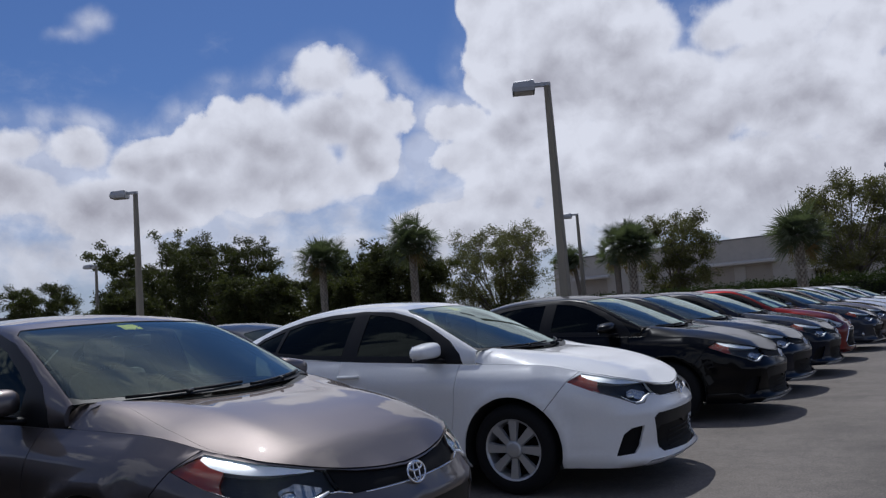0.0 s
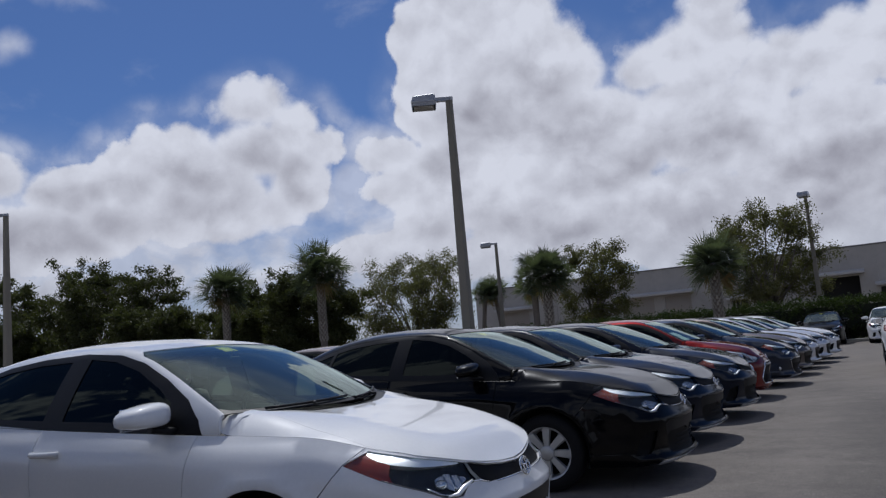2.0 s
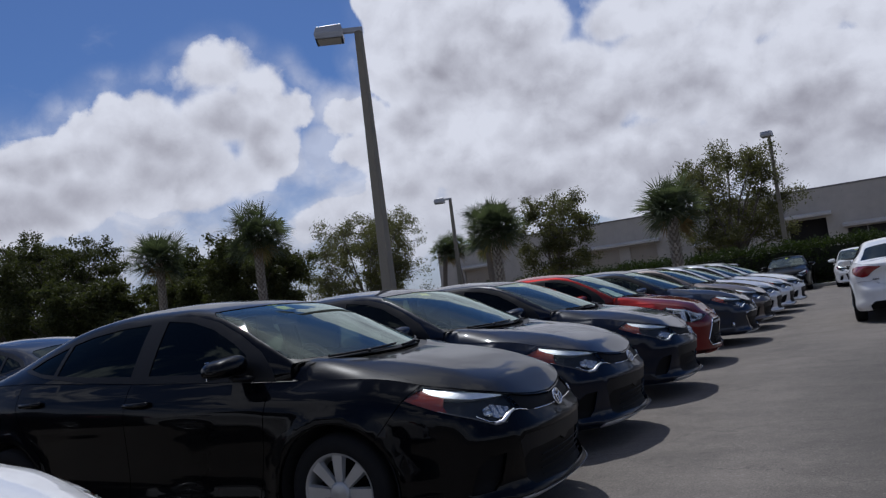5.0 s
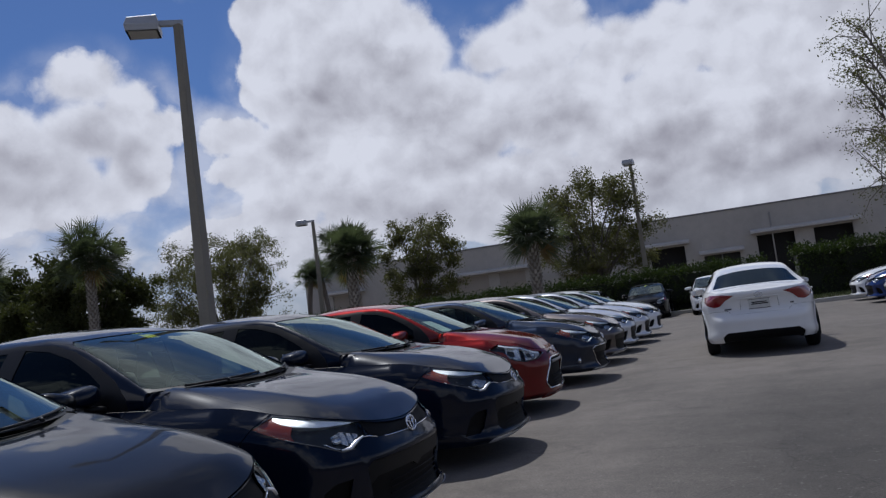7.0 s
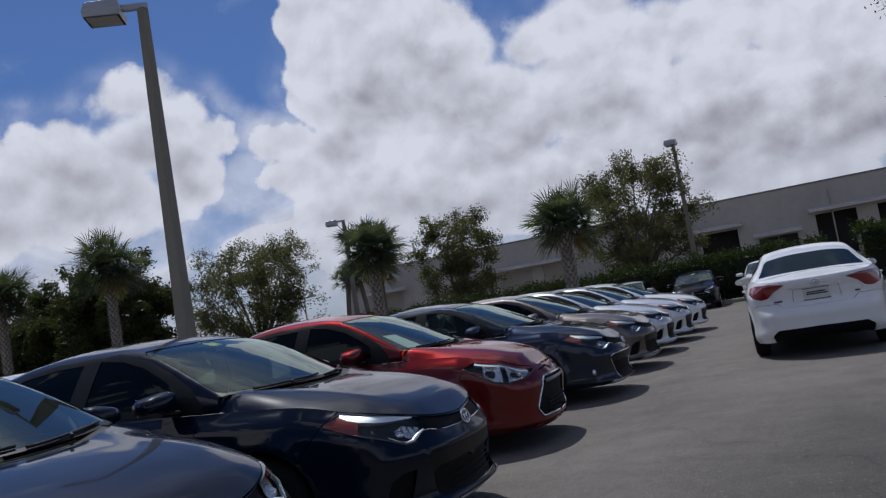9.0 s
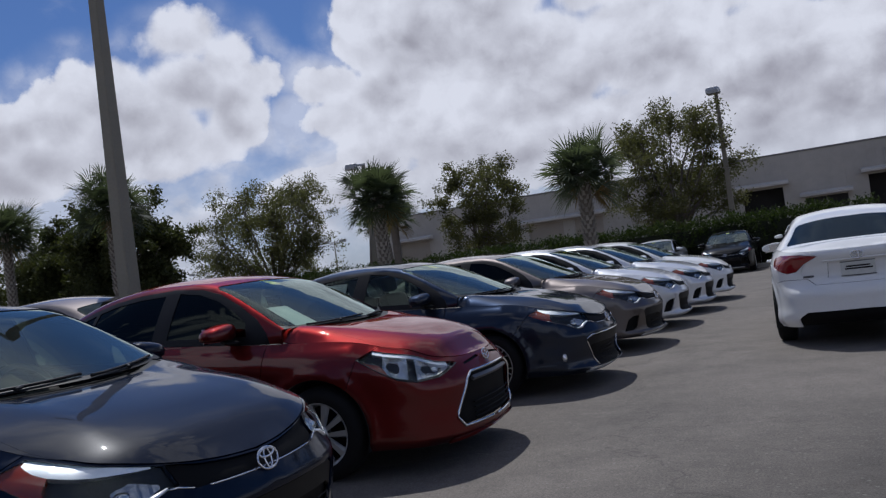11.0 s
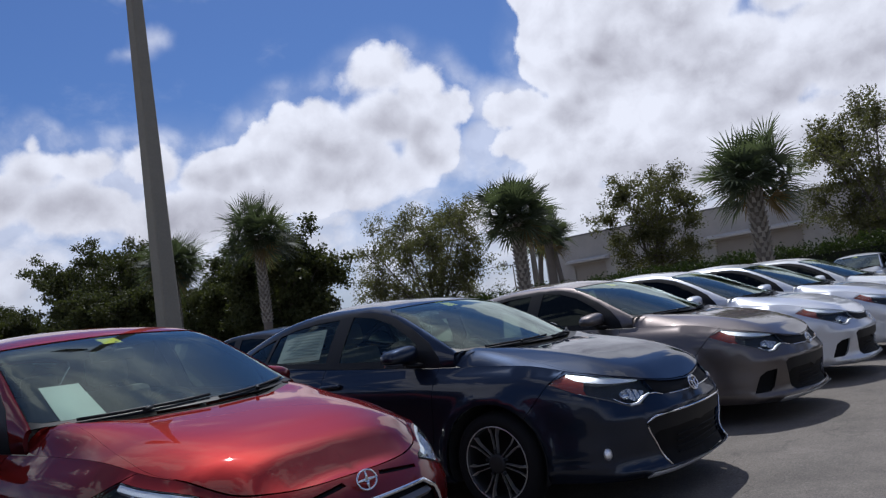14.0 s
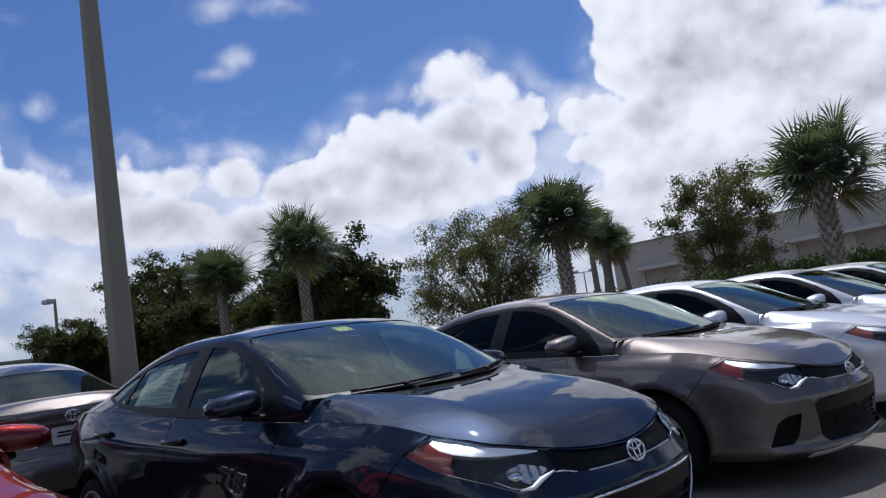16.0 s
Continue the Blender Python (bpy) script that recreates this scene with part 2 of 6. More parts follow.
def paint(name, colour, metal=0.0, rough=0.32, coat=1.0, ior=1.5):
    """Car paint: a coloured base with fine flakes and dust under a clear coat."""
    m = material(name, colour, rough, metal, coat=coat, coat_rough=0.035, grain=(1.3, 0.05, 60.0, 0.05), spec=0.05)
    t = m.node_tree
    b = t.nodes["Principled BSDF"]
    pos = t.nodes.new("ShaderNodeTexCoord").outputs["Object"]
    dust = node(t, "ShaderNodeTexNoise", {"Vector": pos, "Scale": 2.2, "Detail": 6.0, "Roughness": 0.65}).outputs["Fac"]
    b.inputs["Coat IOR"].default_value = ior
    b.inputs["Specular Tint"].default_value = (*(1.0 if max(colour) > 0.3 else 0.38 + 0.25 * v / max(colour) * (max(colour) > 0.1) for v in colour), 1)
    c = node(t, "ShaderNodeMapRange", {"Value": dust, "From Min": 0.35, "From Max": 0.75, "To Min": 0.01, "To Max": 0.04}).outputs[0]
    t.links.new(c, b.inputs["Coat Roughness"])
    return m


def pane(name, tint, gloss=0.0, slant=1.25):
    """Thin glass: what is behind it shows through the tint, and it mirrors more at a slant."""
    m = bpy.data.materials.new(name)
    m.use_nodes = True
    t = m.node_tree
    t.nodes.clear()
    tr = node(t, "ShaderNodeBsdfTransparent", {"Color": (*tint, 1)})
    gl = node(t, "ShaderNodeBsdfGlossy", {"Color": (0.86, 1.0, 0.94, 1), "Roughness": 0.0})
    fr = node(t, "ShaderNodeFresnel", {"IOR": 1.52}).outputs[0]
    fr = node(t, "ShaderNodeMath", (fr, slant, gloss), operation="MULTIPLY_ADD", use_clamp=True).outputs[0]
    mix = node(t, "ShaderNodeMixShader", (fr, tr.outputs[0], gl.outputs[0]))
    out = t.nodes.new("ShaderNodeOutputMaterial")
    t.links.new(mix.outputs[0], out.inputs["Surface"])
    return m


PAINT_WHITE = paint("white_paint", (0.75, 0.75, 0.74))
PAINT_TAUPE = paint("taupe_metallic_paint", (0.138, 0.121, 0.116), 1.0, 0.50)
PAINT_BLACK = paint("black_paint", (0.0016, 0.0017, 0.0023), coat=0.62, ior=1.36)
PAINT_BLUE_BLACK = paint("blue_black_paint", (0.003, 0.006, 0.016), coat=0.8, ior=1.42)
PAINT_SLATE = paint("slate_blue_metallic_paint", (0.016, 0.022, 0.038), 0.8, 0.42, ior=1.42)
PAINT_RED = paint("red_metallic_paint", (0.130, 0.0135, 0.0115), 1.0, 0.52, ior=1.42)
PAINT_SILVER = paint("silver_metallic_paint", (0.66, 0.67, 0.70), 0.5, 0.34)
PAINT_BLUE = paint("blue_metallic_paint", (0.015, 0.035, 0.14), 0.4, 0.3)
GLASS = pane("clear_glass", (0.36, 0.47, 0.41), 0.01, 1.15)
GLASS_TINT = pane("tinted_glass", (0.015, 0.017, 0.020), 0.0, 0.4)
GLASS_LIGHT = pane("light_glass", (0.42, 0.50, 0.47), 0.0, 0.7)
GLASS_DARK = pane("dark_rear_glass", (0.02, 0.023, 0.03), 0.0, 0.7)
CLEAR = pane("lamp_glass", (0.94, 0.96, 0.97), 0.0, 0.45)
RUBBER = material("tyre_rubber", (0.010, 0.010, 0.011), 0.85, grain=(30.0, 0.25), bump=(120.0, 0.0008), spec=0.2)
ALLOY = material("wheel_silver", (0.44, 0.45, 0.46), 0.35, 0.6, grain=(12.0, 0.12))
ALLOY_DARK = material("wheel_machined", (0.50, 0.505, 0.51), 0.32, 0.8, grain=(12.0, 0.1))
CHROME = material("chrome", (0.72, 0.73, 0.75), 0.08, 1.0)
CHROME_WHITE = material("bright_reflector", (0.95, 0.95, 0.95), 0.42, 0.9)
FACET = material("faceted_reflector", (0.50, 0.51, 0.53), 0.25, 1.0, bump=(30.0, 0.003))
BLACK = material("matt_black_plastic", (0.004, 0.004, 0.0045), 0.65, grain=(40.0, 0.2), spec=0.15)
BLACK_SATIN = material("satin_black_plastic", (0.005, 0.005, 0.006), 0.5, grain=(30.0, 0.2), spec=0.25)
GREY_BAR = material("grey_bar", (0.10, 0.10, 0.105), 0.35, 0.4)
LIP = material("chin_silver", (0.48, 0.48, 0.49), 0.4, 0.3, grain=(8.0, 0.15))
LAMP_DARK = material("lamp_housing", (0.035, 0.036, 0.040), 0.35, 0.5, grain=(25.0, 0.5), bump=(22.0, 0.006), spec=0.3)
LAMP_SILVER = material("lamp_silver", (0.60, 0.61, 0.64), 0.10, 1.0, grain=(20.0, 0.3), bump=(18.0, 0.012))
AMBER = material("amber_reflector", (0.23, 0.027, 0.006), 0.2, coat=1.0)
TAIL = material("red_lamp", (0.20, 0.007, 0.010), 0.12, coat=1.0)
DARK = material("dark_metal", (0.03, 0.03, 0.032), 0.5, 0.5, grain=(20.0, 0.2))
UNDER = material("underbody", (0.008, 0.008, 0.008), 0.9)
CABIN = material("cabin_plastic", (0.10, 0.098, 0.092), 0.6, grain=(60.0, 0.15))
SEAT = material("seat_cloth", (0.28, 0.272, 0.25), 0.9, grain=(40.0, 0.2, 3.0, 0.1), bump=(300.0, 0.001))
PLATE = material("plate_white", (0.55, 0.55, 0.52), 0.4, grain=(25.0, 0.25))
PAPER = material("white_paper", (0.72, 0.74, 0.74), 0.7, grain=(9.0, 0.06))
STICKER = material("yellow_sticker", (0.95, 0.86, 0.03), 0.6, grain=(20.0, 0.08))
PRINT = material("grey_print", (0.48, 0.49, 0.50), 0.7)

# ======================================================================= helpers for things
def part(name, bm, material, parent, label=""):
    """Links a bmesh or a mesh as one part under a thing."""
    if isinstance(bm, bmesh.types.BMesh):
        me = bpy.data.meshes.new(name)
        bm.to_mesh(me)
        bm.free()
    else:
        me = bm
    me.materials.clear()
    me.materials.append(material)
    ob = new(name, me)
    if parent is not None:
        ob.parent = parent
    return tagged(ob, label)


def thing(name, label, category, group="", kind="", m=None):
    ob = tagged(new(name), label, category, group, kind)
    ob.empty_display_size = 0.2
    if m is not None:
        ob.matrix_world = m
    return ob


def brick(bm, x0, x1, y0, y1, z0, z1, bevel=0.0, m=None):
    """A block between the given limits, with its edges rounded."""
    g = bmesh.ops.create_cube(bm, size=1, matrix=Matrix.Translation(((x0 + x1) / 2, (y0 + y1) / 2, (z0 + z1) / 2)) @ Matrix.Diagonal((x1 - x0, y1 - y0, z1 - z0, 1)))
    if bevel:
        edges = list({e for v in g["verts"] for e in v.link_edges})
        r = bmesh.ops.bevel(bm, geom=edges, offset=bevel, segments=2, affect="EDGES", profile=0.5)
        verts = list({v for f in r["faces"] for v in f.verts})
    else:
        verts = g["verts"]
    if m is not None:
        bmesh.ops.transform(bm, matrix=m, verts=verts)
    return bm


def sweep(bm, pts, radius, sides=6, closed=False, flat=1.0):
    """A rod along the points; radius may be a number or one for each point."""
    pts = [Vector(p) for p in pts]
    rad = radius if isinstance(radius, (list, tuple)) else [radius] * len(pts)
    rings = []
    for i, p in enumerate(pts):
        a = pts[i - 1] if (i or closed) else p
        b = pts[(i + 1) % len(pts)] if (i < len(pts) - 1 or closed) else p
        d = (b - a).normalized()
        s = d.cross(Vector((0, 0, 1)))
        s = Vector((1, 0, 0)) if s.length < 1e-3 else s.normalized()
        w = s.cross(d)
        rings.append([bm.verts.new(p + (s * math.cos(k * math.tau / sides) * rad[i] + w * math.sin(k * math.tau / sides) * rad[i] * flat)) for k in range(sides)])
    n = len(rings)
    for i in range(n if closed else n - 1):
        a, b = rings[i], rings[(i + 1) % n]
        for k in range(sides):
            f = bm.faces.new((a[k], b[k], b[(k + 1) % sides], a[(k + 1) % sides]))
            f.smooth = sides > 4
    if not closed:
        bm.faces.new(rings[0])
        bm.faces.new(rings[-1][::-1])
    return bm


def spun(bm, profile, steps, m=None, closed=False):
    """A turned body: profile of (radius, height) about the y axis."""
    rings = []
    for k in range(steps):
        a = math.tau * k / steps
        rings.append([bm.verts.new((m or Matrix()) @ Vector((r * math.cos(a), h, r * math.sin(a)))) for r, h in profile])
    n = len(profile)
    for k in range(steps):
        a, b = rings[k], rings[(k + 1) % steps]
        for i in range(n if closed else n - 1):
            f = bm.faces.new((a[i], a[(i + 1) % n], b[(i + 1) % n], b[i]))
            f.smooth = True
    return bm


def ellipsoid(bm, c, r, power=2.0, u=16, v=10):
    """A rounded body round c with the half sizes r; a higher power makes it boxier."""
    q = lambda a: math.copysign(abs(a) ** (2 / power), a)
    rows = []
    for j in range(1, v):
        b = math.pi * j / v - math.pi / 2
        rows.append([bm.verts.new((c[0] + r[0] * q(math.cos(b)) * q(math.cos(math.tau * i / u)), c[1] + r[1] * q(math.cos(b)) * q(math.sin(math.tau * i / u)), c[2] + r[2] * q(math.sin(b)))) for i in range(u)])
    lo, hi = bm.verts.new((c[0], c[1], c[2] - r[2])), bm.verts.new((c[0], c[1], c[2] + r[2]))
    for a, b in zip(rows, rows[1:]):
        for i in range(u):
            bm.faces.new((a[i], a[(i + 1) % u], b[(i + 1) % u], b[i])).smooth = True
    for i in range(u):
        bm.faces.new((rows[0][(i + 1) % u], rows[0][i], lo)).smooth = True
        bm.faces.new((rows[-1][i], rows[-1][(i + 1) % u], hi)).smooth = True
    return bm

# ======================================================================= ground, building, hedge
def ground_material():
    m = material("asphalt", (0.225, 0.215, 0.20), 0.9)
    t = m.node_tree
    b = t.nodes["Principled BSDF"]
    pos = t.nodes.new("ShaderNodeTexCoord").outputs["Object"]
    R = lambda x, a, c, lo, hi: node(t, "ShaderNodeMapRange", {"Value": x, "From Min": a, "From Max": c, "To Min": lo, "To Max": hi}).outputs[0]
    n = lambda s, d=6.0, r=0.6: node(t, "ShaderNodeTexNoise", {"Vector": pos, "Scale": s, "Detail": d, "Roughness": r}).outputs["Fac"]
    mul = lambda *a: node(t, "ShaderNodeMath", a, operation="MULTIPLY").outputs[0]
    big, mid, fine = R(n(0.35), 0.3, 0.7, 0.80, 1.16), R(n(2.4), 0.3, 0.72, 0.82, 1.14), mul(R(n(70.0, 4.0, 0.75), 0.3, 0.7, 0.50, 1.50), R(n(14.0, 4.0), 0.3, 0.7, 0.88, 1.12))
    stone = node(t, "ShaderNodeTexVoronoi", {"Vector": pos, "Scale": 34.0}, feature="F1")
    pale = R(node(t, "ShaderNodeSeparateXYZ", (stone.outputs["Color"],)).outputs[0], 0.90, 0.93, 0.0, 1.0)
    chip = mul(pale, R(stone.outputs["Distance"], 0.42, 0.25, 0.0, 1.0))
    # cracks that wander
    wv = node(t, "ShaderNodeVectorMath", (node(t, "ShaderNodeTexNoise", {"Vector": pos, "Scale": 1.6, "Detail": 5.0}).outputs["Color"], (0.9, 0.9, 0.9)), operation="MULTIPLY").outputs[0]
    wv = node(t, "ShaderNodeVectorMath", (pos, wv), operation="ADD").outputs[0]
    crack = node(t, "ShaderNodeTexVoronoi", {"Vector": wv, "Scale": 0.33}, feature="DISTANCE_TO_EDGE").outputs["Distance"]
    crack = R(crack, 0.0, 0.004, 0.72, 1.0)
    stain_and_aisle = R(n(0.9, 5.0), 0.54, 0.70, 1.0, 0.76)
    # the aisle (mask old) is darker and the rest lighter, up to a ragged edge
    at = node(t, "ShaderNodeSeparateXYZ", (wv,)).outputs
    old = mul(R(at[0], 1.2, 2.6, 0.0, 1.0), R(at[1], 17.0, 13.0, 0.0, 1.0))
    stain_and_aisle = mul(stain_and_aisle, R(old, 0.0, 1.0, 1.24, 0.55))
    value = mul(mul(mul(big, mid), mul(fine, crack)), stain_and_aisle)
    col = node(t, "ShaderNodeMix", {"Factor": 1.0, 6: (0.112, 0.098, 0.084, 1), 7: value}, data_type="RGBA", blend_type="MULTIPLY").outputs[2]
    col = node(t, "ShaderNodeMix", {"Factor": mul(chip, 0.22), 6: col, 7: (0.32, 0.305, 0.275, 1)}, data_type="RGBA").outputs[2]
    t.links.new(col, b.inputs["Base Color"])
    h = node(t, "ShaderNodeMath", (n(90.0, 3.0), mul(crack, 2.0)), operation="ADD").outputs[0]
    bp = node(t, "ShaderNodeBump", {"Height": h, "Strength": 0.7, "Distance": 0.004})
    t.links.new(bp.outputs[0], b.inputs["Normal"])
    return m


ASPHALT = ground_material()
CONCRETE = material("concrete_kerb", (0.38, 0.37, 0.34), 0.9, grain=(3.0, 0.18, 40.0, 0.12), bump=(60.0, 0.003))
POLE = material("weathered_concrete_pole", (0.25, 0.222, 0.168), 0.85, grain=(1.2, 0.16, 25.0, 0.14), bump=(50.0, 0.002))
HEAD = material("lamp_head_aluminium", (0.42, 0.42, 0.42), 0.45, 0.3, grain=(4.0, 0.1))
LENS = material("lamp_lens", (0.35, 0.34, 0.31), 0.25, grain=(6.0, 0.1))
WALL = material("stucco_wall", (0.42, 0.385, 0.335), 0.92, grain=(0.25, 0.24, 1.7, 0.14), vary=0.05, bump=(30.0, 0.004))
AWNING = material("pale_awning", (0.52, 0.49, 0.45), 0.8, grain=(0.9, 0.2, 8.0, 0.1))
COPING = material("roof_coping", (0.20, 0.19, 0.18), 0.7, grain=(1.0, 0.15))
DOOR = material("roller_door", (0.36, 0.315, 0.26), 0.75, grain=(0.8, 0.15))
OPENING = material("dark_opening", (0.018, 0.016, 0.015), 0.8, grain=(1.0, 0.3))
SOIL = material("mulch", (0.10, 0.075, 0.05), 0.95, grain=(3.0, 0.3, 30.0, 0.3), bump=(25.0, 0.02))
GRASS = material("grass_blades", (0.07, 0.09, 0.022), 0.8, vary=0.35)
BARK = material("bark", (0.13, 0.11, 0.09), 0.95, grain=(4.0, 0.25, 30.0, 0.25), bump=(25.0, 0.015))
PALM_BARK = material("palm_bark", (0.16, 0.135, 0.108), 0.95, grain=(5.0, 0.25, 40.0, 0.25), bump=(30.0, 0.012))
BOOT = material("palm_boots", (0.30, 0.27, 0.225), 0.95, vary=0.40)


def leaf_material(name, colour, vary=0.5, glow=0.35):
    m = material(name, colour, 0.55, vary=vary, spec=0.15)
    t = m.node_tree
    b = t.nodes["Principled BSDF"]
    tl = node(t, "ShaderNodeBsdfTranslucent", {"Color": (colour[0] * 1.5, colour[1] * 1.7, colour[2] * 0.9, 1)})
    mix = node(t, "ShaderNodeMixShader", (glow, b.outputs[0], tl.outputs[0]))
    t.links.new(mix.outputs[0], t.nodes["Material Output"].inputs["Surface"])
    return m


OAK_LEAF = leaf_material("oak_leaves", (0.056, 0.060, 0.023), 0.6, 0.28)
LIGHT_LEAF = leaf_material("light_leaves", (0.108, 0.102, 0.050), 0.6, 0.36)
HEDGE_LEAF = leaf_material("hedge_leaves", (0.028, 0.040, 0.010))
PALM_LEAF = leaf_material("palm_leaves", (0.070, 0.080, 0.054), 0.5, 0.38)
PALM_DRY = leaf_material("dry_palm_leaves", (0.19, 0.13, 0.06), 0.4, 0.2)

bm = bmesh.new()
bmesh.ops.create_grid(bm, x_segments=8, y_segments=8, size=600)
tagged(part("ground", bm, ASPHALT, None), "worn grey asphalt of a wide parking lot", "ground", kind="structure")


def island(x0, x1, y0, y1, label):
    """A planted bed with a raised kerb round it."""
    root = thing("kerb", label, "kerb", kind="structure")
    for a, b, c, d in ((x0, x1, y0, y0 + 0.15), (x0, x1, y1 - 0.15, y1), (x0, x0 + 0.15, y0 + 0.15, y1 - 0.15), (x1 - 0.15, x1, y0 + 0.15, y1 - 0.15)):
        part("kerb_stone", brick(bmesh.new(), a, b, c, d, -0.05, 0.15, 0.03), CONCRETE, root)
    bm = bmesh.new()
    n = 14
    grid = [[bm.verts.new((x0 + 0.15 + (x1 - x0 - 0.3) * i / n, y0 + 0.15 + (y1 - y0 - 0.3) * j / 4, 0.10 + 0.04 * noise.noise((i, j, x0)))) for j in range(5)] for i in range(n + 1)]
    for a, b in zip(grid, grid[1:]):
        for j in range(4):
            bm.faces.new((a[j], b[j], b[j + 1], a[j + 1]))
    part("soil", bm, SOIL, root, "brown mulch")
    rng = np.random.default_rng(int(abs(x0) * 7 + y0))
    k = int(min(9000, (x1 - x0) * (y1 - y0) * 120))
    base = np.c_[rng.uniform(x0 + 0.2, x1 - 0.2, k), rng.uniform(y0 + 0.2, y1 - 0.2, k), np.full(k, 0.11)]
    a = rng.uniform(0, math.tau, k)
    w = np.c_[np.cos(a), np.sin(a), np.zeros(k)] * 0.02
    tip = base + np.c_[rng.normal(0, 0.04, (k, 2)), rng.uniform(0.06, 0.14, k)]
    v = np.stack([base - w, base + w, tip], 1).reshape(-1, 3)
    me = bpy.data.meshes.new("grass")
    me.from_pydata(v.tolist(), [], np.arange(3 * k).reshape(-1, 3).tolist())
    me.materials.append(GRASS)
    tagged(new("grass", me), "short green grass in the kerbed bed", "grass", kind="stuff")


island(-34, -2.6, 30.4, 33.2, "long planted bed with a concrete kerb")
island(4.6, 22, 35.0, 41.6, "grass bed with a pale concrete kerb before the hedge")
island(-30, 4.4, 39.6, 51.0, "wide planted bed with a kerb before the warehouse")


def warehouse():
    root = thing("building", "long low beige stucco warehouse with dock doors", "building", m=pose(-32.5, 68, 0))
    h = 6.3
    # openings along the wall: from, to, sill, head, kind
    spans = [(2.6, 5.4, 1.1, 4.0, "door"), (10.4, 12.8, 2.0, 3.0, "window"), (14.2, 17.0, 1.1, 4.0, "door"), (17.9, 20.1, 1.1, 4.0, "door"), (23.3, 24.6, 2.0, 3.1, "window"),
             (30.1, 32.7, 1.1, 4.1, "open"), (34.0, 36.6, 2.0, 3.1, "window"), (37.9, 40.5, 1.1, 4.1, "open"), (41.8, 44.4, 1.1, 4.1, "open"), (48.5, 51.1, 1.1, 4.1, "open"), (53.0, 55.6, 2.0, 3.1, "window"), (57.5, 60.1, 1.1, 4.1, "door"), (64.5, 67.1, 1.1, 4.1, "open"), (72.0, 74.6, 2.0, 3.1, "window")]
    end = 92.0
    # wall pieces between the openings
    cuts = sorted(spans)
    x = 0.0
    def piece(a, b, z0, z1):
        if b - a > 0.02 and z1 - z0 > 0.02:
            joints = [j for j in np.arange(7.7, end, 7.7) if a + 0.05 < j < b - 0.05]
            xs = [a] + joints + [b]
            for p, q in zip(xs, xs[1:]):
                part("wall_panel", brick(bmesh.new(), p + 0.002, q - 0.002, 0, 0.3, z0, z1), WALL, root)
    for a, b, z0, z1, kind in cuts:
        piece(x, a, 0, h)
        piece(a, b, 0, z0)
        piece(a, b, z1, h)
        x = b
        if kind == "window":
            w = part("window", brick(bmesh.new(), a, b, 0.12, 0.16, z0, z1), OPENING, root, "dark window under a pale hood")
            for q in np.linspace(a, b, 3):
                part("frame", brick(bmesh.new(), q - 0.04, q + 0.04, 0.06, 0.118, z0, z1), COPING, w)
        elif kind == "door":
            w = part("dock_door", brick(bmesh.new(), a, b, 0.14, 0.18, z0, z1), DOOR, root, "brown roller door, shut")
            for q in np.arange(z0 + 0.3, z1, 0.45):
                part("rib", brick(bmesh.new(), a, b, 0.11, 0.138, q, q + 0.05), DOOR, w)
        else:
            part("dock_opening", brick(bmesh.new(), a - 0.3, b + 0.3, 1.2, 1.3, z0 - 0.2, z1 + 0.2), OPENING, root, "open dock, dark inside")
    piece(x, end, 0, h)
    part("side_wall", brick(bmesh.new(), 0, 0.3, 0.31, 30, 0, h), WALL, root)
    part("roof", brick(bmesh.new(), 0.31, end, 0.31, 30, h - 0.5, h - 0.3), COPING, root)
    for k in range(12):
        a, b = k * 7.7, min(end, (k + 1) * 7.7)
        part("coping", brick(bmesh.new(), a, b - 0.006, -0.06, 0.36, h + 0.002, h + 0.12, 0.02), COPING, root)
    for a, b, z in ((2.2, 5.8, 4.15), (10.1, 13.1, 3.1), (13.7, 20.5, 4.15), (23.0, 24.9, 3.2), (29.7, 33.1, 4.25), (33.7, 36.9, 3.2), (37.5, 44.9, 4.25), (48.1, 51.5, 4.25), (52.7, 55.9, 3.2), (57.1, 60.5, 4.25), (64.1, 67.5, 4.25)):
        bm = bmesh.new()
        v = [(a, -0.002, z), (a, -0.002, z + 0.32), (a, -0.75, z), (a, -0.75, z + 0.16)]
        w = [(b, y, q) for _, y, q in v]
        A, B = [bm.verts.new(p) for p in v], [bm.verts.new(p) for p in w]
        for f in ((A[0], A[1], A[3], A[2]), (B[0], B[2], B[3], B[1]), (A[1], B[1], B[3], A[3]), (A[3], B[3], B[2], A[2]), (A[2], B[2], B[0], A[0])):
            bm.faces.new(f)
        part("awning", bm, AWNING, root, "pale metal awning")
    for a in np.arange(7.7, end, 15.4):
        part("down_pipe", sweep(bmesh.new(), [(a + 0.5, -0.07, 0), (a + 0.5, -0.07, h - 0.6)], 0.05, 8), WALL, root)
    part("sign", brick(bmesh.new(), 0.6, 1.5, -0.03, -0.003, 5.15, 5.6, 0.01), COPING, root, "small dark unit sign")
    return root


warehouse()


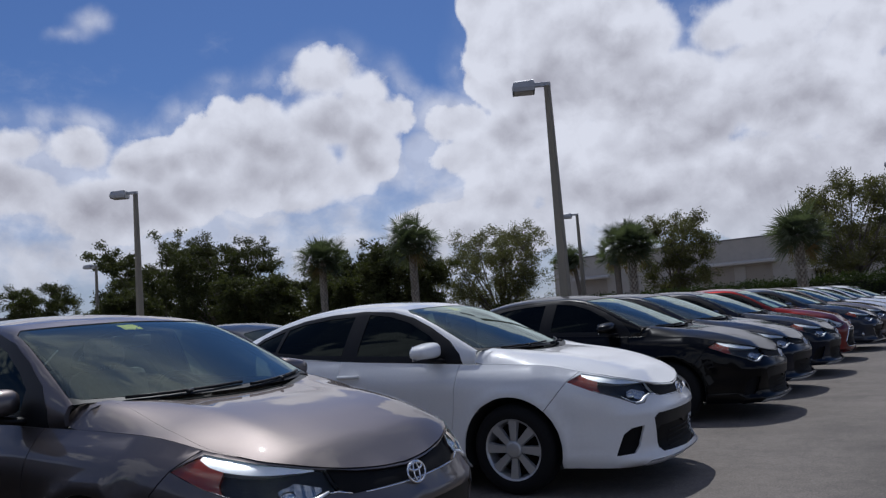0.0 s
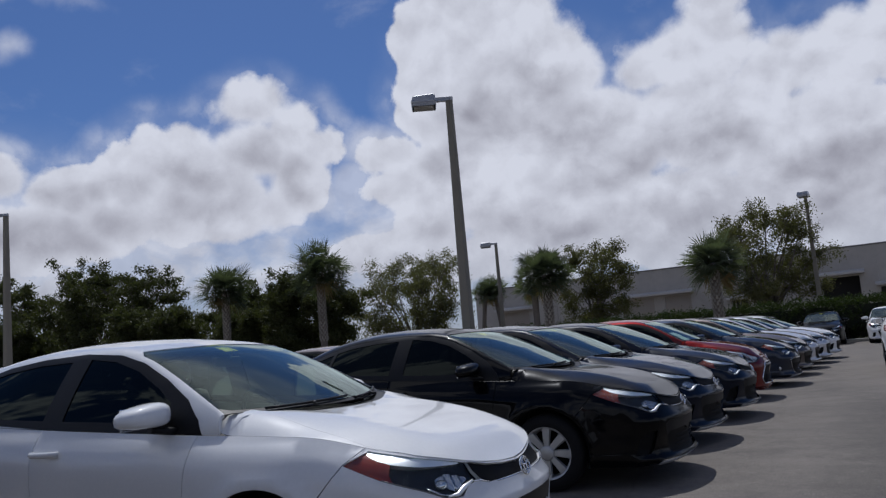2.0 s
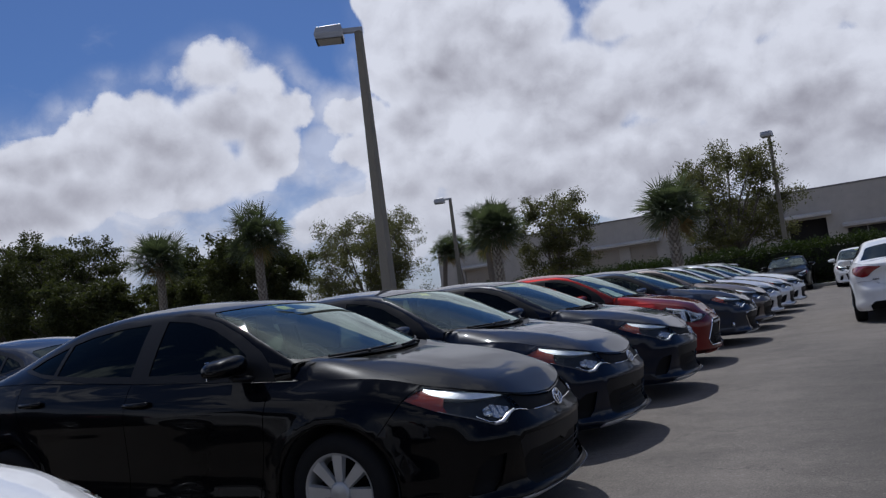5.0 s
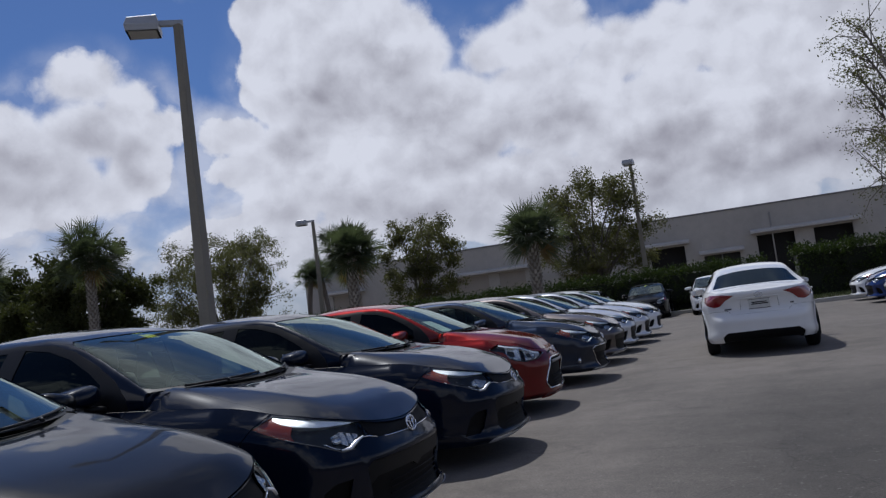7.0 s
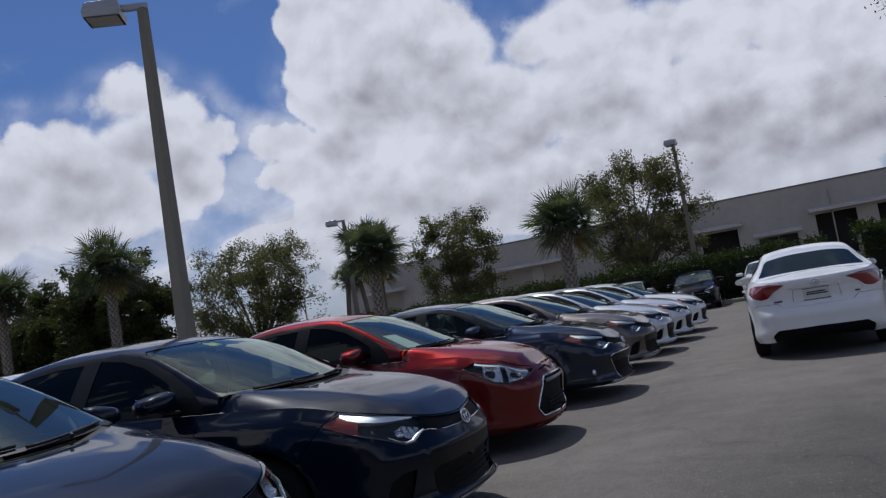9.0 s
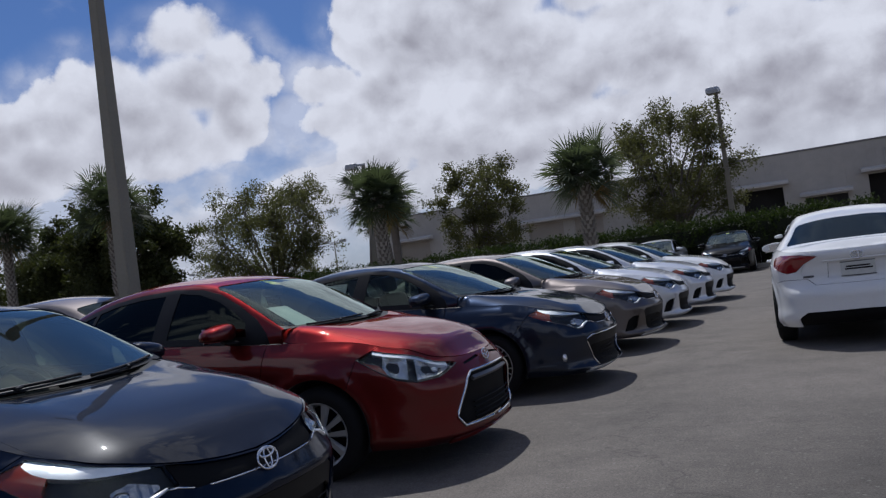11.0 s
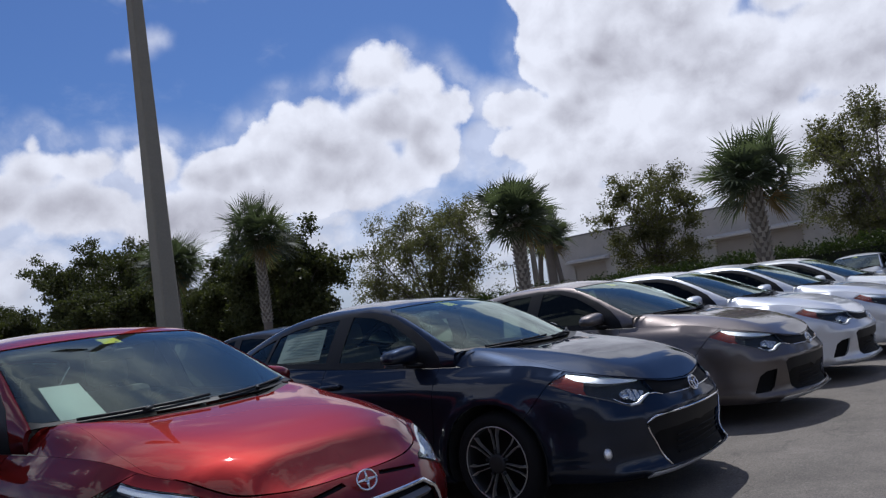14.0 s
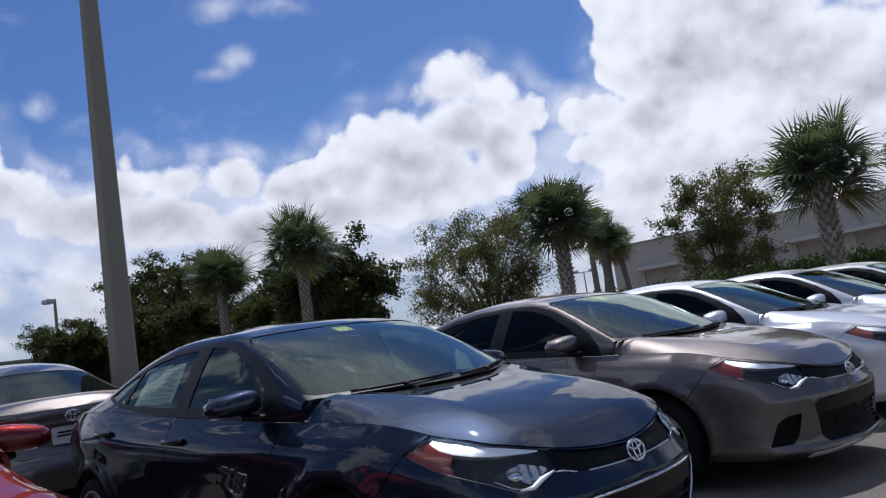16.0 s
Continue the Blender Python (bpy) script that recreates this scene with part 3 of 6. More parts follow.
def leaves(name, centres, spread, count, size, mat, parent, seed, squash=0.8, label=""):
    """Many small leaves in clumps round the given centres, as one part."""
    rng = np.random.default_rng(seed)
    c = np.asarray(centres)[rng.integers(0, len(centres), count)]
    p = c + rng.normal(0, 1, (count, 3)) * np.array([spread, spread, spread * squash])
    a = rng.normal(0, 1, (count, 3))
    a /= np.linalg.norm(a, axis=1)[:, None]
    b = np.cross(a, rng.normal(0, 1, (count, 3)))
    b /= np.linalg.norm(b, axis=1)[:, None] + 1e-9
    s = size * rng.uniform(0.6, 1.3, (count, 1))
    quad = np.stack([p - a * s, p + b * s * 0.45, p + a * s, p - b * s * 0.45], 1).reshape(-1, 3)
    me = bpy.data.meshes.new(name)
    me.vertices.add(len(quad))
    me.vertices.foreach_set("co", quad.ravel())
    me.loops.add(len(quad))
    me.loops.foreach_set("vertex_index", np.arange(len(quad)))
    me.polygons.add(count)
    me.polygons.foreach_set("loop_start", np.arange(0, len(quad), 4))
    me.update(calc_edges=True)
    return part(name, me, mat, parent, label)


def tree(x, y, height, crown, base, mat, seed, label, leaf=0.10, count=12000, lean=0.0, stems=1, lobes=16):
    """A broad-leaved tree: limbs that run to uneven lobes of the crown, twigs round them, and leaves clumped on the twigs.
    crown: half width; base: the crown's foot."""
    rng = random.Random(seed)
    root = thing("tree", label, "tree", "trees", m=pose(x, y, 0.1))
    bm, tips = bmesh.new(), []
    mid, half = (height + base) / 2, (height - base) / 2
    for k in range(lobes):
        # lobes spread over the crown, larger below, some standing out above
        u = (k + 0.5) / lobes
        z = base + (height - base) * (0.10 + 0.74 * u) + rng.uniform(-0.3, 0.3)
        wide = crown * math.sqrt(max(0.12, 1 - ((z - mid * 0.94) / (half * 1.12)) ** 2)) * rng.uniform(0.35, 0.80)
        a = k * 2.39996 + rng.uniform(-0.5, 0.5)
        c = Vector((wide * math.cos(a), wide * math.sin(a), z))
        r = crown * rng.uniform(0.24, 0.38)
        s = rng.randrange(stems)
        foot = Vector((0.3 * (s - (stems - 1) / 2), 0.1 * s, -0.1))
        fork = Vector((foot.x * 2 + lean * base, foot.y, base * rng.uniform(0.75, 1.2)))
        knee = fork.lerp(c, 0.5) + Vector((rng.uniform(-0.2, 0.2), rng.uniform(-0.2, 0.2), rng.uniform(0.0, 0.4)))
        th = 0.022 * height / stems**0.5
        sweep(bm, [foot, foot.lerp(fork, 0.5) + Vector((rng.uniform(-0.04, 0.04), rng.uniform(-0.04, 0.04), 0)), fork], [th * 0.9, th * 0.75, th * 0.6], 7)
        sweep(bm, [fork, fork.lerp(knee, 0.5), knee, c], [th * 0.5, th * 0.36, th * 0.28, th * 0.12], 6)
        for j in range(9):
            d = Vector((rng.gauss(0, 1), rng.gauss(0, 1), rng.gauss(0, 0.8))).normalized() * r * rng.uniform(0.55, 1.2)
            sweep(bm, [c.lerp(knee, 0.3 * rng.random()), c + d * 0.6 + Vector((0, 0, 0.05)), c + d], [0.022, 0.015, 0.006], 4)
            tips += [tuple(c + d), tuple(c + d * 0.85), tuple(c + d * 0.55 * rng.random())]
    part("trunk", bm, BARK, root)
    leaves("crown", np.array(tips), crown * 0.022 + 0.11, count, leaf, mat, root, seed)
    return root


def palm(x, y, height, seed, label, crown=1.35, count=44, dry=8, boots=True, lean=0.0):
    """A cabbage palm: a rough trunk under a round head of fans. height: of the head's middle."""
    rng = random.Random(seed)
    root = thing("palm_tree", label, "palm tree", "palms", m=pose(x, y, 0.1))
    pts = [Vector((lean * (k / 8) ** 2 * height * 0.2, 0, height * k / 8 - 0.1 * (k == 0))) for k in range(9)]
    part("trunk", sweep(bmesh.new(), pts, [0.21, 0.19, 0.18, 0.17, 0.17, 0.17, 0.175, 0.18, 0.16], 12), PALM_BARK, root)
    head = pts[-1]
    if boots:
        verts, faces = [], []
        rows = int(height * 0.62 / 0.12)
        for r in range(rows):
            z = height * 0.36 + r * 0.12
            c = pts[0].lerp(pts[-1], min(1, z / height))
            for k in range(7):
                a = (k + 0.5 * (r % 2)) * math.tau / 7 + rng.uniform(-0.1, 0.1)
                d, s = Vector((math.cos(a), math.sin(a), 0)), Vector((-math.sin(a), math.cos(a), 0))
                b = len(verts)
                w, out = 0.055, rng.uniform(0.05, 0.09)
                verts += [c + Vector((0, 0, z - c.z)) + q for q in (d * 0.15 - s * w, d * 0.15 + s * w, d * (0.17 + out) + s * w * 0.5 + Vector((0, 0, 0.17)), d * (0.17 + out) - s * w * 0.5 + Vector((0, 0, 0.17)), d * 0.15 + Vector((0, 0, 0.13)))]
                faces += [(b, b + 1, b + 2, b + 3), (b + 1, b + 4, b + 2), (b + 4, b, b + 3), (b + 2, b + 4, b + 3)]
        me = bpy.data.meshes.new("boot_layer")
        me.from_pydata([tuple(v) for v in verts], [], faces)
        part("boot_layer", me, BOOT, root, "criss-cross stubs of old leaves")

    def fan(verts, faces, d, stalk, blade):
        """One fan leaf, its stalk along d."""
        side = d.cross(Vector((0, 0, 1)))
        side = (side if side.length > 0.05 else Vector((1, 0, 0))).normalized()
        up = side.cross(d).normalized()
        turn = Matrix.Rotation(rng.uniform(-0.8, 0.8), 3, d)
        side, up = turn @ side, turn @ up
        b = len(verts)
        e = head + d * stalk
        verts += [head + d * 0.08 - side * 0.02, head + d * 0.08 + side * 0.02, e + side * 0.012, e - side * 0.012]
        faces.append((b, b + 1, b + 2, b + 3))
        n = 19
        for k in range(n):
            a = (k / (n - 1) - 0.5) * radians(190)
            q = (d * math.cos(a) + side * math.sin(a) + up * (0.05 + 0.30 * abs(math.sin(a)))).normalized()
            l = blade * (1 - 0.25 * abs(a) / 2) * rng.uniform(0.85, 1.1)
            w = q.cross(up).normalized() * 0.026
            m1 = e + q * l * 0.55
            tip = e + q * l + Vector((0, 0, -0.20 * l * rng.uniform(0.2, 1.3)))
            b = len(verts)
            verts += [e - w * 0.3, e + w * 0.3, m1 + w, tip, m1 - w]
            faces += [(b, b + 1, b + 2, b + 4), (b + 4, b + 2, b + 3)]
    for name, mt, n, low, high in (("fronds", PALM_LEAF, count, -0.82, 1.0), ("dry_fronds", PALM_DRY, dry // 2, -0.95, -0.70)):
        verts, faces = [], []
        for k in range(int(n * 0.72)):
            n2 = int(n * 0.72)
            z = low + (high - low) * (k + 0.5) / n2
            a = k * 2.39996 + rng.uniform(-0.2, 0.2)
            rr = math.sqrt(max(0, 1 - z * z))
            fan(verts, faces, Vector((rr * math.cos(a), rr * math.sin(a), z + 0.10)).normalized(), crown * rng.uniform(0.30, 0.64), crown * rng.uniform(0.46, 0.64))
        if name == "fronds":
            # short young leaves fill the heart of the head
            for k in range(22):
                z = 1 - 1.7 * (k + 0.5) / 22
                a, rr = k * 2.39996 + 0.7, math.sqrt(max(0, 1 - z * z))
                fan(verts, faces, Vector((rr * math.cos(a), rr * math.sin(a), z)).normalized(), crown * rng.uniform(0.08, 0.26), crown * rng.uniform(0.42, 0.56))
        if faces:
            me = bpy.data.meshes.new(name)
            me.from_pydata([tuple(v) for v in verts], [], faces)
            part(name, me, mt, root, "" if n > 20 else "brown hanging leaves")
    return root


# palms in the planted bed, then broad-leaved trees
palm(-10.7, 31.6, 3.85, 11, "short cabbage palm with a full green head", 1.48, 70, 8)
palm(-3.9, 31.75, 3.5, 12, "short cabbage palm with a patterned trunk", 1.42, 66, 6)
palm(-22.5, 31.4, 5.35, 13, "tall slender cabbage palm", 1.75, 66, 9)
palm(-29.3, 31.8, 5.2, 14, "tall cabbage palm beside dark oaks", 1.85, 68, 10)
palm(-27.0, 58.0, 5.2, 15, "leaning palm near the warehouse corner", 1.5, 36, 6, False, 0.5)
palm(-25.6, 58.8, 5.4, 16, "leaning palm near the warehouse corner", 1.5, 36, 6, False, -0.5)
palm(-14.6, 39.6, 4.0, 17, "half-hidden palm with a bare trunk", 1.35, 34, 8, False)
tree(-25.3, 44.8, 7.7, 4.5, 0.9, LIGHT_LEAF, 21, "broad light-green tree with an open crown", 0.068, 48000, lobes=30)
tree(-14.2, 48.6, 7.6, 2.9, 1.7, LIGHT_LEAF, 22, "light-green tree with an uneven crown", 0.068, 27000, 0.0, 2, 22)
tree(-4.0, 48.4, 8.2, 3.6, 1.6, LIGHT_LEAF, 23, "broad green tree before the warehouse", 0.068, 38000, lobes=28)
tree(10.8, 38.6, 11.5, 4.4, 3.2, LIGHT_LEAF, 24, "tall open tree with fine hanging twigs", 0.055, 15000, lobes=26)
for k, (x, y, h, c, s) in enumerate([(-26.5, 35.5, 6.6, 3.2, 31), (-33.0, 38.0, 6.4, 3.2, 32), (-68.5, 50.0, 12.4, 7.6, 33), (-79.0, 42.0, 8.6, 5.0, 34), (-36.0, 33.0, 5.2, 3.2, 35), (-44.0, 37.0, 8.8, 4.6, 36), (-51.0, 33.5, 5.4, 2.6, 37), (-40.0, 44.0, 6.5, 3.6, 38), (-60.0, 37.0, 4.6, 3.0, 39), (-31.0, 36.0, 5.0, 3.0, 40)]):
    tree(x, y, h, c, 0.7, OAK_LEAF, s, "dark green live oak with a dense crown", 0.10 * max(1.0, c / 5), 52000, lobes=30)


def hedge(x0, x1, y0, y1, h, seed):
    root = thing("hedge", "clipped dark green hedge before the warehouse", "hedge")
    # a plain block whose near-black colour stands for the shade between the leaves
    part("core", brick(bmesh.new(), x0 + 0.2, x1 - 0.2, y0 + 0.2, y1 - 0.2, 0.05, h - 0.2), material("hedge_inner_shade", (0.012, 0.015, 0.006), 0.95), root, "plain block, near-black for the shade inside")
    rng = np.random.default_rng(seed)
    n = int((x1 - x0) * 26)
    c = np.c_[rng.uniform(x0, x1, n), rng.choice([y0, y0, y0 + 0.2, y1], n), rng.uniform(0.15, h, n)]
    t = np.c_[rng.uniform(x0, x1, n), rng.uniform(y0, y1, n), h + rng.normal(0, 0.10, n)]
    leaves("foliage", np.r_[c, t], 0.13, int((x1 - x0) * 1500), 0.062, HEDGE_LEAF, root, seed)


hedge(-24, 3.9, 41.2, 42.6, 1.85, 41)
hedge(4.9, 8.8, 39.2, 41.2, 2.0, 42)


def lamp_post(x, y, h, turn, label):
    """A square tapered concrete post with one box lamp on a short arm; turn: the way the arm points."""
    root = thing("street_lamp", label, "street lamp", "lamp posts", m=pose(x, y, 0))
    bm = bmesh.new()
    ring = lambda r, z: [bm.verts.new((sx * r * a, sy * r * b, z)) for sx, sy, a, b in ((1, 1, 1, 0.82), (1, 1, 0.82, 1), (-1, 1, 0.82, 1), (-1, 1, 1, 0.82), (-1, -1, 1, 0.82), (-1, -1, 0.82, 1), (1, -1, 0.82, 1), (1, -1, 1, 0.82))]
    rings = [ring(0.14 + (0.075 - 0.14) * k / 6, -0.1 + (h + 0.1) * k / 6) for k in range(7)]
    for a, b in zip(rings, rings[1:]):
        for i in range(8):
            bm.faces.new((a[i], a[(i + 1) % 8], b[(i + 1) % 8], b[i]))
    bm.faces.new(rings[-1])
    part("pole", bm, POLE, root)
    a = radians(turn)
    m = Matrix.Translation((0, 0, h)) @ Matrix.Rotation(a, 4, "Z")
    arm = brick(bmesh.new(), -0.10, 0.42, -0.045, 0.045, -0.02, 0.10, 0.012, m)
    part("arm", arm, HEAD, root)
    bm = bmesh.new()
    lo = [bm.verts.new(m @ Vector(v)) for v in ((0.36, -0.26, -0.16), (0.98, -0.26, -0.16), (0.98, 0.26, -0.16), (0.36, 0.26, -0.16))]
    mi = [bm.verts.new(m @ Vector(v)) for v in ((0.34, -0.28, -0.04), (1.0, -0.28, -0.04), (1.0, 0.28, -0.04), (0.34, 0.28, -0.04))]
    hi = [bm.verts.new(m @ Vector(v)) for v in ((0.38, -0.24, 0.15), (0.94, -0.24, 0.12), (0.94, 0.24, 0.12), (0.38, 0.24, 0.15))]
    for p, q in ((lo, mi), (mi, hi)):
        for i in range(4):
            bm.faces.new((p[i], p[(i + 1) % 4], q[(i + 1) % 4], q[i]))
    bm.faces.new(hi)
    bmesh.ops.bevel(bm, geom=bm.edges[:], offset=0.012, segments=1, affect="EDGES")
    lamp = part("lamp_head", bm, HEAD, root, "pale grey box lamp")
    part("lens", brick(bmesh.new(), 0.40, 0.94, -0.22, 0.22, -0.175, -0.15, 0.01, m), LENS, lamp)


lamp_post(-7.61, 18.22, 7.68, 210, "tall square concrete lamp post with a box lamp")
lamp_post(-19.78, 46.4, 7.62, 200, "distant square concrete lamp post with a box lamp")
lamp_post(-1.4, 47.7, 7.9, 265, "distant concrete lamp post beside a tree")
lamp_post(-27.0, 18.2, 7.6, 215, "tall square concrete lamp post with a box lamp")
lamp_post(-54.5, 33.4, 7.6, 200, "far concrete lamp post near oaks")


def twin_lamp(x, y, h, turn):
    """A far parking light: a thin pole with two box lamps on a cross arm."""
    root = thing("parking_light", "far slim parking light with two box lamps", "parking light", "far parking lights", m=pose(x, y, 0, 0, 0, turn))
    part("pole", sweep(bmesh.new(), [(0, 0, -0.1), (0, 0, h * 0.5), (0, 0, h)], [0.12, 0.10, 0.07], 8), POLE, root)
    part("arm", brick(bmesh.new(), -1.1, 1.1, -0.05, 0.05, h - 0.12, h, 0.02), HEAD, root)
    for a in (-1.1, 1.1):
        lamp = part("lamp_head", brick(bmesh.new(), a - 0.45, a + 0.45, -0.4, 0.4, h - 0.05, h + 0.28, 0.05), HEAD, root, "pale grey box lamp")
        part("lens", brick(bmesh.new(), a - 0.36, a + 0.36, -0.32, 0.32, h - 0.075, h - 0.052), LENS, lamp)


for x, y, h in ((-81, 101, 6.6), (-96, 115, 6.2), (-53.5, 94, 6.8), (-74, 103, 5.6)):
    twin_lamp(x, y, h, 40)


def striped_canopy(x, y, w, d, h):
    """A small marquee: posts under a pitched roof of red and white strips, with a hanging edge."""
    root = thing("canopy", "red and white striped canopy beyond the palms", "canopy", m=pose(x, y, 0, 0, 0, 50))
    red, white = material("red_canvas", (0.42, 0.03, 0.03), 0.8, grain=(3.0, 0.1)), material("white_canvas", (0.72, 0.70, 0.68), 0.8, grain=(3.0, 0.1))
    for sx in (-1, 1):
        for sy in (-1, 1):
            part("post", sweep(bmesh.new(), [(sx * w / 2, sy * d / 2, 0), (sx * w / 2, sy * d / 2, h)], 0.04, 8), HEAD, root)
    n = 12
    for k in range(n):
        a, b = -w / 2 + w * k / n, -w / 2 + w * (k + 1) / n
        bm = bmesh.new()
        for f in (((a, -d / 2, h - 0.3), (b, -d / 2, h - 0.3), (b, -d / 2, h), (a, -d / 2, h)), ((a, -d / 2, h), (b, -d / 2, h), (b, 0, h + 0.7), (a, 0, h + 0.7)), ((a, 0, h + 0.7), (b, 0, h + 0.7), (b, d / 2, h), (a, d / 2, h)), ((a, d / 2, h), (b, d / 2, h), (b, d / 2, h - 0.3), (a, d / 2, h - 0.3))):
            bm.faces.new([bm.verts.new(v) for v in f])
        bmesh.ops.remove_doubles(bm, verts=bm.verts, dist=1e-4)
        ob = part("roof_strip", bm, red if k % 2 else white, root, "red canvas strip" if k % 2 else "white canvas strip")
        ob.modifiers.new("thickness", "SOLIDIFY").thickness = 0.01


striped_canopy(-50, 48, 5.0, 4.0, 2.3)


def far_building(x, y, w, d, h):
    """A plain pale hall far behind the oaks."""
    root = thing("hall", "far low pale building behind dark oaks", "building", m=pose(x, y, 0))
    part("wall", brick(bmesh.new(), -w, 0, -d / 2, d / 2, 0, h), AWNING, root)
    part("roof", brick(bmesh.new(), -w - 0.3, 0.3, -d / 2 - 0.3, d / 2 + 0.3, h + 0.004, h + 0.4, 0.05), COPING, root)
    for k in range(7):
        q = -d / 2 + d * (k + 0.5) / 7
        win = part("window", brick(bmesh.new(), 0.004, 0.06, q - 1.3, q + 1.3, 1.2, 3.2), OPENING, root, "dark window")
        part("sill", brick(bmesh.new(), 0.004, 0.18, q - 1.4, q + 1.4, 1.08, 1.19, 0.02), CONCRETE, win)


far_building(-88, 48, 14, 30, 5.0)

# ======================================================================= cars
def curve(pts, flat=False):
    """A smooth curve through (x, y) points, for numpy arrays."""
    xs, ys = np.array([p[0] for p in pts], float), np.array([p[1] for p in pts], float)
    order = np.argsort(xs)
    xs, ys = xs[order], ys[order]
    m = np.gradient(ys, xs)
    if flat:
        m[0] = m[-1] = 0

    def f(x):
        x = np.clip(np.asarray(x, float), xs[0], xs[-1])
        i = np.clip(np.searchsorted(xs, x) - 1, 0, len(xs) - 2)
        h = xs[i + 1] - xs[i]
        t = (x - xs[i]) / h
        return ((2 * t**3 - 3 * t**2 + 1) * ys[i] + (t**3 - 2 * t**2 + t) * h * m[i]
                + (3 * t**2 - 2 * t**3) * ys[i + 1] + (t**3 - t**2) * h * m[i + 1])
    return f


def smooth(a, b, x):
    t = np.clip((np.asarray(x, float) - a) / (b - a), 0, 1)
    return t * t * (3 - 2 * t)


def inside(poly, pts):
    """Which of the points (n, 2) lie in the polygon."""
    p, x, y = np.asarray(poly, float), pts[:, 0], pts[:, 1]
    res = np.zeros(len(pts), bool)
    for (x0, y0), (x1, y1) in zip(p, np.roll(p, -1, 0)):
        hit = (y0 > y) != (y1 > y)
        if y0 != y1:
            res ^= hit & (x < (x1 - x0) * (y - y0) / (y1 - y0) + x0)
    return res


def dense(poly, step, closed=True):
    p, out = [np.asarray(q, float) for q in poly], []
    for a, b in zip(p, p[1:] + p[:1] if closed else p[1:]):
        n = max(1, int(round(np.linalg.norm(b - a) / step)))
        out += [a + (b - a) * k / n for k in range(n)]
    return out if closed else out + [p[-1]]


def patches(outline, regions, step, rest):
    """Cuts a flat outline into named regions: {name: (points, triangles)}."""
    pts, edges = [], []
    for poly in [outline] + [r[1] for r in regions]:
        d = dense(poly, step * 0.8)
        n = len(pts)
        pts += d
        edges += [(n + k, n + (k + 1) % len(d)) for k in range(len(d))]
    border = np.array(pts)
    lo, hi = border[:len(dense(outline, step * 0.8))].min(0), border.max(0)
    gx, gy = np.meshgrid(np.arange(lo[0] + step / 2, hi[0], step), np.arange(lo[1] + step / 2, hi[1], step))
    grid = np.c_[gx.ravel(), gy.ravel()]
    grid = grid[inside(outline, grid)]
    near = np.full(len(grid), 9.0)
    for k in range(0, len(border), 400):
        near = np.minimum(near, np.linalg.norm(grid[:, None] - border[None, k:k + 400], axis=2).min(1))
    grid = grid[near > step * 0.6]
    from mathutils.geometry import delaunay_2d_cdt
    co, _, faces, *_ = delaunay_2d_cdt([Vector(p) for p in pts + list(grid)], edges, [], 0, 1e-5)
    co = np.array([tuple(c) for c in co])
    tris = np.array([f for f in faces if len(f) == 3])
    mid = co[tris].mean(1)
    a, b, c = co[tris[:, 0]], co[tris[:, 1]], co[tris[:, 2]]
    area = (b[:, 0] - a[:, 0]) * (c[:, 1] - a[:, 1]) - (b[:, 1] - a[:, 1]) * (c[:, 0] - a[:, 0])
    tris[area < 0] = tris[area < 0][:, ::-1]
    ok = inside(outline, mid) & (abs(area) > 1e-8)
    tris, mid = tris[ok], mid[ok]
    left, out = np.ones(len(tris), bool), {}
    for name, poly in regions:
        hit = inside(poly, mid) & left
        left &= ~hit
        if hit.any():
            out[name] = np.r_[out[name], tris[hit]] if name in out else tris[hit]
    out[rest] = np.r_[out[rest], tris[left]] if rest in out else tris[left]
    return co, out


